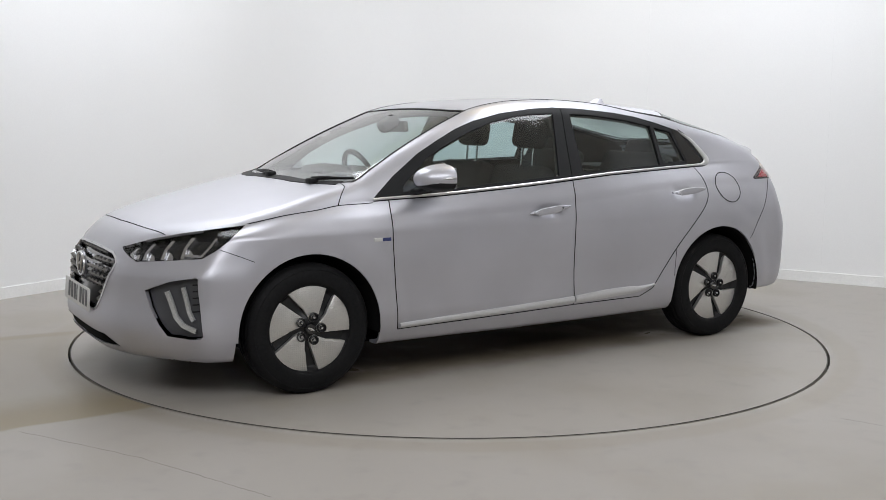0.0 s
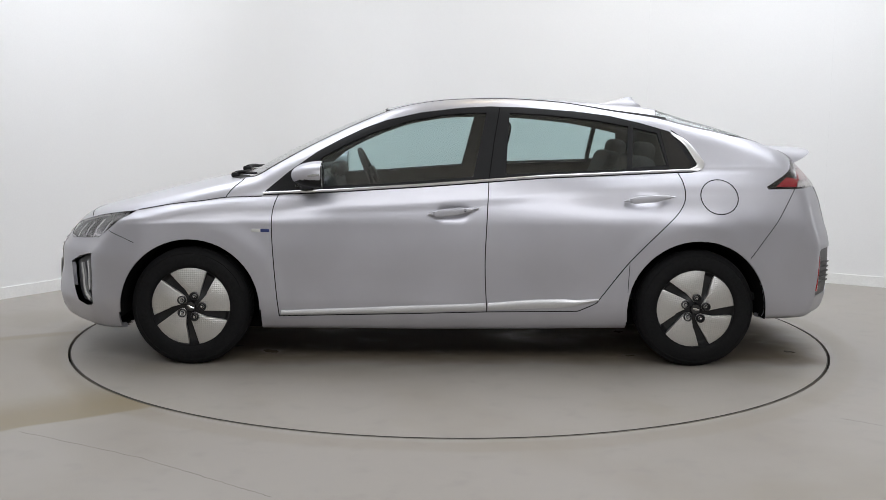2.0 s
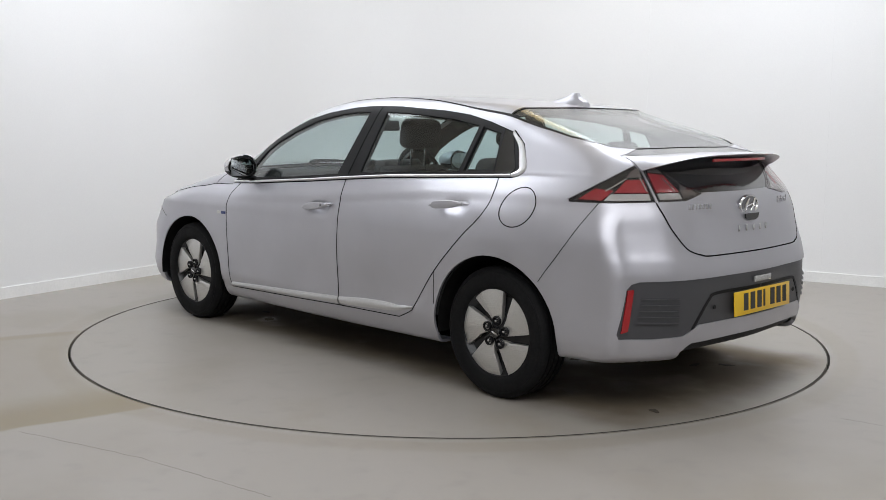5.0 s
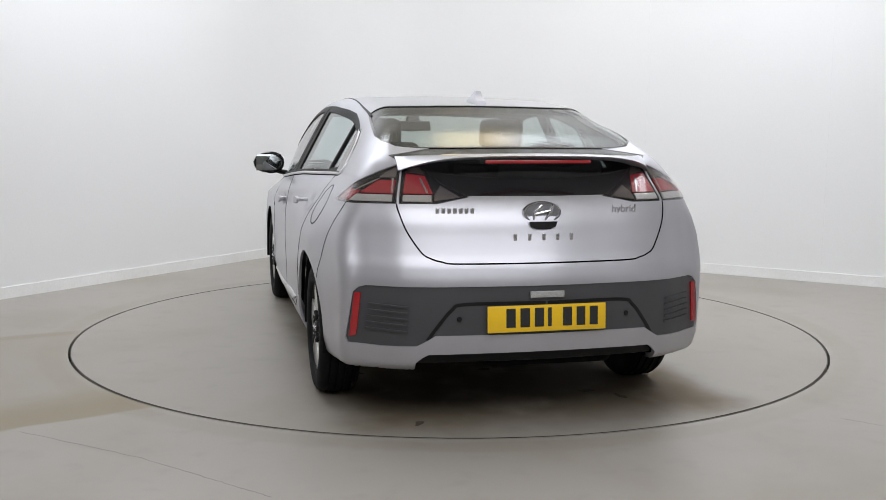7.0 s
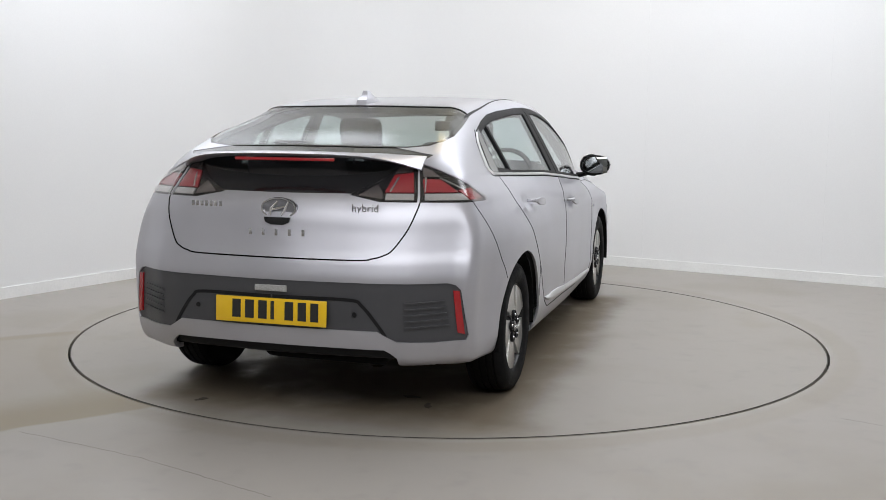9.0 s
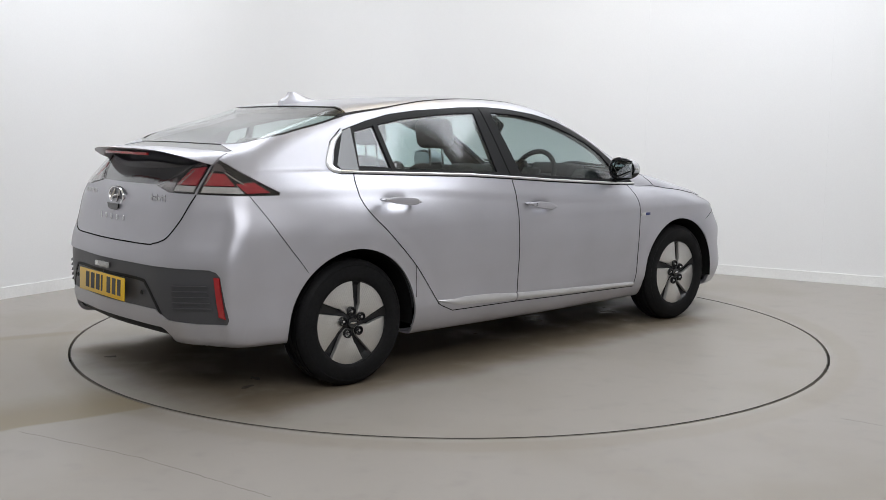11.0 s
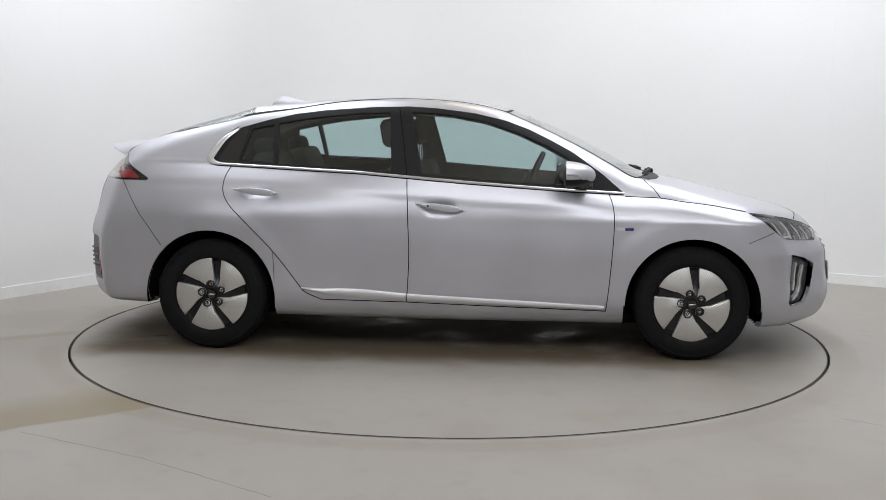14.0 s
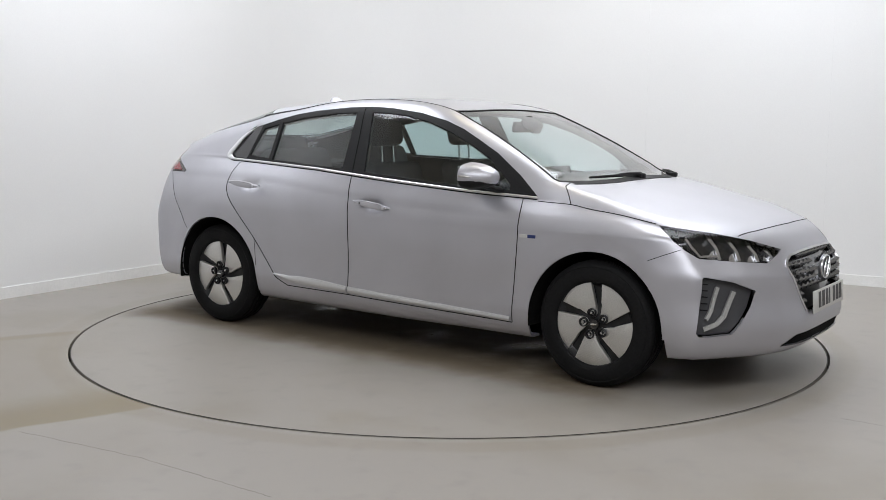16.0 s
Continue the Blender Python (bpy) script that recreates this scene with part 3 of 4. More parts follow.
lay = HALF.faces.layers.int["tag"]
HALF.normal_update()
for extra in ("floor_pan", "gone", "roof", "bumper_f", "bumper_r"):
    TAGS.append(extra)
for f in HALF.faces:
    c, t = f.calc_center_median(), TAGS[f[lay]]
    if t == "shell":
        if c.z < .36 and f.normal.z < -.25 and abs(abs(c.x) - 1.35) < .372 and c.y > .50:
            f[lay] = TAGS.index("gone")
        elif c.z < .33 and f.normal.z < -.93 and c.y < .74 and -2.08 < c.x < 2.0:
            f[lay] = TAGS.index("floor_pan")
        elif c.x > 1.5 and c.z < .66 + .37 * max(0, min(1, (1.78 - c.x) / .14)) * .16:
            f[lay] = TAGS.index("bumper_f")
        elif c.x < -1.628 and c.z < .596 + (-1.628 - c.x) * 1.45 and c.z < .97:
            f[lay] = TAGS.index("bumper_r")
        elif c.z > 1.2 and -1.21 < c.x < .35 and c.y < .52:
            f[lay] = TAGS.index("roof")
HALF.verts.index_update()
SKIN = {"V": np.array([tuple(v.co) for v in HALF.verts]), "F": {}}
SKIN["N"] = body_normal(SKIN["V"])
SKIN["N"][np.abs(SKIN["V"][:, 1]) < 1e-5, 1] = 0
for f in HALF.faces:
    ids = tuple(v.index for v in f.verts)
    n = SKIN["N"][list(ids)].mean(0)
    SKIN["F"].setdefault(TAGS[f[lay]], []).append(ids if f.normal.dot(Vector(n)) > 0 else ids[::-1])
HALF.free()

# painted panels
skin("body_shell", "shell", PAINT, car, False, rim=.012)
skin("roof", "roof", PAINT, car, False)
skin("hood", "hood", PAINT, car, False, rim=.012)
skin("front_bumper", "bumper_f", PAINT, car, False, rim=.02)
rear_bumper = skin("rear_bumper", "bumper_r", PAINT, car, False, rim=.02)[0]
skin("underbody", "floor_pan", UNDERSIDE, car, False, label="dirty black underside")
skin("bumper_underlip", "under_lip", BLACK_TRIM, car, False, offset=-.03, label="dark grey plastic lip")
tailgate = skin("tailgate", "hatch", PAINT, car, False, rim=.012)[0]
front_doors = skin("front_door", "door_f", PAINT, car, rim=.012)
rear_doors = skin("rear_door", "door_r", PAINT, car, rim=.012)
for ob in skin("fuel_flap", "fuel", PAINT, car, rim=.004):
    if ob.data.vertices[0].co.y < 0:
        ob.name = "quarter_panel"
# window surrounds and panes
skin("window_frame", "frame", BLACK_TRIM, car, rim=.02, label="matt black window surround")
skin("quarter_trim", "c_plate", BLACK_GLOSS, car, offset=.002, rim=.01, label="gloss black trim")
for doors, tag in ((front_doors, "glass_f"), (rear_doors, "glass_r")):
    for ob in skin("door_window", tag, GLASS, doors, offset=-.006, label="tinted window pane"):
        ob.visible_shadow = False
for ob in (*skin("quarter_window", "glass_q", GLASS, car, offset=-.006, label="tinted window pane"),
           *skin("windscreen", "screen", SCREEN, car, False, offset=-.003, label="curved clear windscreen"),
           *skin("rear_window", "rear_glass", REAR_SCREEN, car, False, offset=-.003, label="sloping rear window")):
    ob.visible_shadow = False
lower_glass = skin("lower_rear_window", "black_panel", pane("smoked_glass", (.16, .16, .17), 1.95), car, False, offset=-.002, label="smoked glass panel")
lower_glass[0].visible_shadow = False
skin("lower_panel", "panel_band", BLACK_GLOSS, car, False, offset=-.002, label="gloss black panel under the glass")
# linings
skin("interior_lining", ("frame", "door_f", "door_r", "shell", "c_plate", "hatch"), LINING, car, False, offset=-.032, pick=lambda c, n: -2.12 < c[0] < 1.12 and c[2] > .34)
skin("headlining", ("roof", "shell"), HEADLINER, car, False, offset=-.04, pick=lambda c, n: c[2] > 1.22 and -1.3 < c[0] < .40)

# wheel wells
for x, r in ((1.35, .366), (-1.35, .374)):
    for s in (1, -1):
        bm = lathe([(r, .875), (r - .004, .60), (.05, .54)], 40, 1.08 * math.pi, False)
        part("wheel_well", bm, UNDERSIDE, car, "black plastic wheel arch liner", m=pose(x, 0, .312) @ Matrix.Diagonal((1, s, 1, 1)) @ pose(0, 0, 0, 0, 7.2, 0))

# gaps between panels
for pts, axis in ((FRONT_EDGE, "side"), (MID_EDGE, "side"), (REAR_EDGE, "side"), ([(.879, .270), (-.226, .302), (-.711, .308)], "side"),
                  ([(-.232, 1.0), (-.263, 1.2), (-.299, 1.384)], "side"),
                  ([(1.085, .640), (1.090, .70), (1.167, .781)], "top"), ([(.975, .778), (1.167, .781), (1.30, .790), (1.465, .786), (1.63, .777)], "top"),
                  ([(1.947, .548), (1.985, .40), (2.002, .25), (2.012, .0)], "top"),
                  ([(1.779, .719), (1.70, .688), (1.636, .661)], "side"), ([(-1.883, .966), (-1.767, .783), (-1.628, .596)], "side"),
                  ([(.602, .963), (.598, .935), (.572, .857), (.518, .770), (.480, .745), (.439, .733), (.366, .724), (.0, .724)], "rear"),
                  ([(-.98, .573), (-.975, .42), (-.975, .41)], "side"),
                  ):
    band("panel_gap", pts, axis, .003 if pts[0] in ((1.779, .719), (-1.883, .966), (-.98, .573)) else .0048 if axis != "rear" else .0065, GAP, car, smooth=len(pts) > 3)
band("panel_gap", [(-1.46 + .1 * math.cos(a), .918 + .089 * math.sin(a)) for a in np.linspace(0, 2 * math.pi, 41)[:-1]], "side", .005, GAP, car, closed=True, each=False)
band("roof_moulding", [(-1.225, .567), (-.9, .553), (-.4, .545), (0, .545), (.31, .560)], "top", [.016, .008, .006, .006, .006], BLACK_TRIM, car, lift=.002, smooth=True, label="black roof moulding")

# bright strips
band("chrome_strip", [(.969, .918), (.687, .934), (.395, .954), (.097, .974), (-.223, .999), (-.525, 1.021), (-.859, 1.034), (-1.245, 1.051), (-1.328, 1.055)], "side", .013, CHROME_STRIP, car, lift=.004, bulge=.005, label="chrome window strip")
band("chrome_strip", [(-1.328, 1.056), (-1.362, 1.064), (-1.384, 1.087), (-1.366, 1.124), (-1.316, 1.198), (-1.240, 1.252)], "side", [.015, .03, .042, .038, .028, .008], CHROME_STRIP, car, lift=.004, bulge=.003, smooth=True, label="broad chrome quarter strip")
band("window_gap", [(.969, .909), (.687, .924), (.395, .944), (.097, .964), (-.223, .989), (-.525, 1.011), (-.859, 1.024), (-1.245, 1.042), (-1.332, 1.045), (-1.375, 1.055), (-1.402, 1.087), (-1.382, 1.127), (-1.332, 1.203), (-1.242, 1.266)], "side", .006, GAP, car)
band("sill_strip", [(.868, .288), (.3, .311), (-.222, .332)], "side", [.026, .034, .038], SILL_METAL, front_doors, lift=.006, bulge=.006, label="satin metal sill strip")
band("sill_strip", [(-.232, .332), (-.50, .348), (-.70, .354), (-.822, .372)], "side", [.038, .048, .044, .008], SILL_METAL, rear_doors, lift=.006, bulge=.007, label="satin metal sill strip")
band("window_divider", [(-1.020, 1.290), (-.996, 1.058)], "side", .028, BLACK_TRIM, rear_doors, lift=.003)
band("windscreen_seal", [(p[0], p[1]) for p in WINDSCREEN[4:]][::-1] , "top", [.05, .05, .045, .012, .010, .010, .012, .012, .014], BLACK_TRIM, car, lift=.002)
band("windscreen_seal", [(.297, .56), (.318, .45), (.329, .30), (.333, .12), (.336, .002)], "top", .012, BLACK_TRIM, car, lift=.001)
band("rear_window_seal", [(p[0], max(p[1], .002)) for p in REAR_GLASS], "top", .012, BLACK_GLOSS, car, lift=.001)

# lamps
def lamp_body(name, tag, deep, label):
    """A lamp sunk into the body: dark housing with walls, returned by side."""
    return skin(name, tag, BLACK_GLOSS, car, offset=-deep, rim=-(deep + .001), label=label)


def lay_on(pts, axis, sink):
    P = on_body(pts, axis)
    return P - body_normal(P) * sink


headlamps = lamp_body("headlamp", "head", .045, "clear headlamp with chrome light blocks")
for u, z0, z1 in ((-1.165, .664, .712), (-1.075, .660, .735), (-.975, .666, .754), (-.872, .674, .774)):
    zm = (z0 + z1) / 2
    for shape, sink in (([(u - .012, z0), (u + .004, z0), (u + .012, zm), (u + .042, z1), (u + .022, z1), (u - .004, zm)], .016),
                        ([(u + .006, z0 + .002), (u + .046, z0 + .004), (u + .040, z0 + .026), (u + .022, zm - .004), (u + .016, zm - .006), (u + .010, z0 + .02)], .030)):
        a, b = lay_on(shape, 45, sink), lay_on(shape, 45, .043)
        for k, s in enumerate((1, -1)):
            bm = bmesh.new()
            va, vb = ([bm.verts.new((p[0], s * p[1], p[2])) for p in q] for q in (a, b))
            for q in ((0, 1, 2, 5), (5, 2, 3, 4)):
                bm.faces.new([va[j] for j in q])
            for j in range(6):
                bm.faces.new((va[j], va[(j + 1) % 6], vb[(j + 1) % 6], vb[j]))
            part("light_block", bm, LED, headlamps[k], "bright chrome light block", smooth=False)
band("light_strip", [(-.862, .690), (-.775, .690), (-.735, .735), (-.715, .775)], 45, .012, LED, headlamps, lift=-.012, depth=.03)
for ob in skin("lens", "head", LENS, headlamps, offset=-.001):
    ob.visible_shadow = False
foglamps = skin("fog_light_pocket", "fog", GREY_PLASTIC, car, offset=-.032, rim=-.033, label="recessed grey fog lamp pocket")
band("light_strip", [(-.935, .522), (-.885, .41), (-.845, .375), (-.772, .352)], 45, .022, CLEAR, foglamps, lift=-.012, depth=.025, label="clear daytime light strip")
band("light_strip", [(-.852, .545), (-.818, .44), (-.790, .40)], 45, .018, CLEAR, foglamps, lift=-.012, depth=.025, label="clear daytime light strip")
for i in range(5):
    band("fin", [(-.80, .56 - .03 * i), (-.752, .565 - .03 * i)], 45, .006, BLACK_TRIM, foglamps, lift=-.018, depth=.02)
tails = skin("tail_lamp", "tail_side", BLACK_GLOSS, car, offset=-.004, rim=.01, label="red and clear tail lamp with a black edge")
hatch_tails = skin("tail_lamp", "tail_hatch", BLACK_GLOSS, car, offset=-.004, rim=.01, label="red and clear inner tail lamp with a black edge")


def patch(name, pts, axis, material, parents, lift, label="", n=7):
    """A lens piece that follows the body between four corners, both sides."""
    c = [np.array(p, float) for p in pts]
    g = [(c[0] * (1 - u) + c[1] * u) * (1 - v) + (c[3] * (1 - u) + c[2] * u) * v for v in np.linspace(0, 1, n) for u in np.linspace(0, 1, n)]
    P = on_body(g, axis)
    N = body_normal(P)
    top, low = P + N * lift, P - N * .008
    for k, s in enumerate((1, -1)):
        bm = bmesh.new()
        va, vb = ([bm.verts.new((p[0], s * p[1], p[2])) for p in q] for q in (top, low))
        for i in range(n - 1):
            for j in range(n - 1):
                bm.faces.new((va[i * n + j], va[i * n + j + 1], va[(i + 1) * n + j + 1], va[(i + 1) * n + j]))
        rim = [j for j in range(n)] + [i * n + n - 1 for i in range(1, n)] + [(n - 1) * n + j for j in range(n - 2, -1, -1)] + [i * n for i in range(n - 2, 0, -1)]
        for a, b in zip(rim, rim[1:] + rim[:1]):
            bm.faces.new((va[a], va[b], vb[b], vb[a]))
        part(name, bm, material, parents[k] if isinstance(parents, (list, tuple)) else parents, label)


patch("red_lens", [(.690, .972), (.780, .971), (.835, 1.012), (.760, 1.020)], 135, RED, tails, .002, "red lens")
patch("red_lens", [(.838, 1.004), (.990, 1.004), (.974, 1.058), (.898, 1.056)], 135, RED, tails, .002, "red lens")
patch("smoked_lens", [(.895, 1.066), (.968, 1.068), (.956, 1.108), (.920, 1.092)], 135, SMOKE, tails, .002, "smoked lens", 4)
patch("clear_lens", [(.792, .971), (.998, .972), (.990, .999), (.822, .998)], 135, CLEAR, tails, .002, "clear lens band")
patch("red_lens", [(1.030, 1.004), (1.140, 1.004), (1.075, 1.075), (1.000, 1.085)], 135, RED, hatch_tails, .002, "red lens")
patch("smoked_lens", [(1.000, 1.090), (1.072, 1.080), (1.040, 1.110), (.990, 1.116)], 135, SMOKE, hatch_tails, .002, "smoked lens", 4)
patch("smoked_lens", [(1.158, .976), (1.236, .990), (1.150, 1.036), (1.148, 1.004)], 135, SMOKE, hatch_tails, .002, "smoked lens wedge", 4)
patch("clear_lens", [(1.042, .974), (1.150, .974), (1.138, .999), (1.032, .999)], 135, CLEAR, hatch_tails, .002, "clear lens band")

band("light_line", [(.985, 1.006), (.958, 1.066)], 135, .007, LED, tails, lift=.0035, depth=.004, label="bright slanting light line")
band("light_line", [(.800, 1.010), (.900, 1.062)], 135, .006, LED, tails, lift=.0035, depth=.004, label="bright slanting light line")
band("light_line", [(1.120, 1.006), (1.062, 1.066)], 135, .008, LED, hatch_tails, lift=.0035, depth=.004, label="bright slanting light line")
for owners, tag in ((tails, "tail_side"), (hatch_tails, "tail_hatch")):
    for ob in skin("lens_cover", tag, TAIL_COVER, owners, offset=.006, rim=.006):
        ob.visible_shadow = False

# front face
grille = skin("grille", "grille", BLACK_GLOSS, car, False, offset=-.035, rim=-.034, label="black grille of small faceted studs")[0]
band("grille_frame", GRILLE[:-1], "front", .012, SATIN, [grille, grille], lift=.004, label="chrome grille frame")
stud = bmesh.new()
tip = stud.verts.new((.020, .003, .004))
ring = [stud.verts.new((0, .0225 * math.cos(a), .0155 * math.sin(a))) for a in (0, math.pi / 2, math.pi, 3 * math.pi / 2)]
back = [stud.verts.new((-.016, v.co.y * .8, v.co.z * .8)) for v in ring]
for j in range(4):
    stud.faces.new((ring[j], ring[(j + 1) % 4], tip))
    stud.faces.new((ring[j], back[j], back[(j + 1) % 4], ring[(j + 1) % 4]))
STUD = bpy.data.meshes.new("grille_stud")
bmesh.ops.recalc_face_normals(stud, faces=stud.faces)
stud.to_mesh(STUD)
stud.free()
STUD.materials.append(surface("stud_metal", (.24, .24, .25), .18, .85, .5, grain=(60, .1)))
for row in range(8):
    z = .665 - .036 * row
    for k in range(-8, 9):
        y = (k + .5 * (row % 2)) * .056
        full = GRILLE + [(-a, b) for a, b in GRILLE[::-1]]
        if inside((y, z), full) and inside((y * 1.07, z + .012), full) and abs(y) < .39 and not (abs(y) < .085 and .53 < z < .65) and not (abs(y) < .27 and z < .50):
            p = on_body([(y, z)], "front")[0]
            ob = new("grille_stud", STUD)
            ob.parent, ob.location = grille, (p[0] - .012, y, z)
skin("lower_intake", "intake", GAP, car, False, offset=-.008, rim=-.009, label="black lower air intake")


def ellipse(a, b, n=40, z=0.0):
    return [(a * math.cos(t), z + b * math.sin(t)) for t in np.linspace(0, 2 * math.pi, n + 1)[:-1]]


def emblem(parent, m, a, b, backing, figure):
    """An oval chrome badge with a slanting figure, facing -y."""
    badge = part("emblem", plate_of(ellipse(a, b), .012, m), backing, parent, "oval chrome emblem")
    ring_ = lathe([(1.0, -.000), (.97, -.006), (.88, -.006), (.84, 0)], 44)
    ring_.transform(Matrix.Diagonal((a, 1, b, 1)))
    part("emblem_ring", ring_, figure, badge, m=m)
    for sx in (-1, 1):
        part("emblem_bar", tube([(sx * .30 * a - .14 * a, -.005, -.66 * b), (sx * .40 * a, -.006, 0), (sx * .30 * a + .26 * a, -.005, .66 * b)], [.05 * a, .085 * a, .05 * a], 8), figure, badge, m=m)
    part("emblem_bar", tube([(-.42 * a, -.006, -.16 * b), (0, -.007, .02 * b), (.42 * a, -.006, .18 * b)], [.05 * a, .075 * a, .05 * a], 8), figure, badge, m=m)
    return badge


nose = on_body([(0.001, .585)], "front")[0]
emblem(grille, pose(nose[0] + .008, 0, .590, 0, 0, 90), .082, .062, surface("emblem_grey", (.16, .16, .17), .3, .6, grain=(60, .1)), SATIN)


def number_plate(m, base, label):
    """A plate with plain bars, facing -y."""
    p = part("number_plate", block((.52, .006, .111), m, .002), base, car, label)
    x = -.185
    for k, w in enumerate((.05, .052, .05, .02, None, .05, .048, .045)):
        if w is None:
            x += .032
            continue
        part("character_bar", block((w * .8, .002, .079), m @ pose(x + w / 2, -.0035, .004), 0), INK, p, "plain black bar")
        x += w + .011
    return p


number_plate(pose(2.236, 0, .440, -4, 0, 90), WHITE, "white front number plate with black bars")
number_plate(pose(-2.252, 0, .497, -3, 0, -90), YELLOW, "yellow rear number plate with black bars")
part("plate_light", block((.15, .012, .028), pose(-2.246, 0, .596, 0, 0, -90), .004), CLEAR, car, "clear lamp strip")
for s in (1, -1):
    y = .37 * s
    px = on_body([(abs(y), .497)], "rear")[0][0]
    part("parking_sensor", lathe([(.0, -.004), (.009, -.004), (.011, 0)], 16), BLACK_TRIM, car, m=pose(px - .001, y, .497, 0, 0, -90))

# rear face
skin("diffuser", "diffuser", GREY_PLASTIC, car, False, offset=-.006, rim=.01, label="dark grey plastic bumper insert")
skin("reflector", "reflector", RED_DULL, car, offset=.002, rim=.012, label="red reflector")
for i in range(5):
    band("louvre", [(.575, .545 - .026 * i), (.64, .548 - .026 * i), (.725 + .004 * i, .552 - .026 * i)], "rear", .006, GREY_PLASTIC, car, lift=.003)
band("bumper_recess", [(.50, .405), (.455, .47), (.40, .535), (.34, .558), (.004, .560)], "rear", .014, BLACK_TRIM, car, lift=-.003, depth=.01, smooth=True)
badge_at = on_body([(0.001, .93)], "rear")[0][0] - .002
emb = emblem(tailgate, pose(badge_at - .004, 0, .930, 0, 0, -90), .086, .047, surface("emblem_backing", (.30, .30, .32), .35, .7, grain=(60, .1)), CHROME)
part("badge_handle", plate_of([(-.062, -.008), (.062, -.008), (.055, -.030), (.030, -.040), (-.030, -.040), (-.055, -.030)], .008, pose(on_body([(.001, .865)], "rear")[0][0] - .006, 0, .901, 0, 0, -90)), BLACK_GLOSS, tailgate, "black opening under the emblem")


def bars_text(n, y0, y1, z, h, parent, material, fill):
    """Letters too branded to spell: a row of plain raised bars."""
    step = (y1 - y0) / n
    for i in range(n):
        y = y0 + step * (i + .5)
        px = on_body([(abs(y), z)], "rear")[0][0]
        part("letter_bar", block((abs(step) * fill, .004, h), pose(px - .004, y, z, 0, 0, -90), .0012), material, parent, "raised chrome bar")


bars_text(5, .155, -.155, .829, .028, tailgate, SATIN, .22)
bars_text(7, .455, .285, .938, .024, tailgate, SATIN, .66)
word = bpy.data.curves.new("word", "FONT")
word.body, word.size, word.extrude, word.align_x, word.align_y = "hybrid", .047, .002, "CENTER", "CENTER"
wx = on_body([(.385, .938)], "rear")[0]
word_ob = new("hybrid_word", word)
word_ob.parent = tailgate
word_ob.matrix_basis = pose(wx[0] - .006, -.385, .938, 90, 0, -90 + 7)
word.materials.append(SATIN)
tagged(word_ob, "raised chrome word hybrid")

# spoiler: a thin wing over the lower glass, with its brake light
def spoiler():
    bm = bmesh.new()
    rows = []
    for y in np.linspace(-.575, .575, 45):
        e = abs(y) / .575
        back = -2.118 + .02 * e ** 2 + .145 * e ** 6
        z = 1.167 - .008 * e ** 2 - .058 * e ** 5
        front = -1.905 + .04 * e ** 3
        zf = on_body([(front, abs(y) + .001)], "top")[0][2] - .001
        rows.append([bm.verts.new(p) for p in ((front, y, zf + .0015), ((front + back) / 2, y, (zf + z) / 2 + .006), (back + .012, y, z + .003), (back, y, z - .002), (back + .008, y, z - .007), (back + .05, y, z - .010), (back + .10, y, z - .018))])
    for a, b in zip(rows[:-1], rows[1:]):
        for j in range(6):
            bm.faces.new((a[j], a[j + 1], b[j + 1], b[j]))
    bm.faces.new(rows[0])
    bm.faces.new(rows[-1])
    return part("spoiler", bm, PAINT, tailgate, "silver rear spoiler lip")


wing = spoiler()
part("brake_light", block((.47, .012, .014), pose(-2.102, 0, 1.140, 0, 0, -90), .003), RED_DULL, wing, "red high brake light")

# roof fin
bm = bmesh.new()
rows = []
for k, (x0, x1, w, z) in enumerate(((-.905, -1.205, .048, 1.375), (-.925, -1.192, .044, 1.412), (-1.010, -1.158, .031, 1.431), (-1.072, -1.146, .023, 1.449), (-1.098, -1.142, .016, 1.461))):
    rows.append([bm.verts.new((x, y, z)) for x, y in ((x0, 0), ((x0 * 2 + x1) / 3, w * .7), ((x0 + x1 * 3) / 4, w), (x1, w * .6), (x1, -w * .6), ((x0 + x1 * 3) / 4, -w), ((x0 * 2 + x1) / 3, -w * .7))])
for a, b in zip(rows[:-1], rows[1:]):
    for j in range(7):
        bm.faces.new((a[j], a[(j + 1) % 7], b[(j + 1) % 7], b[j]))
bm.faces.new(rows[-1])
fin = part("antenna_fin", bm, PAINT, car, "silver shark-fin aerial")

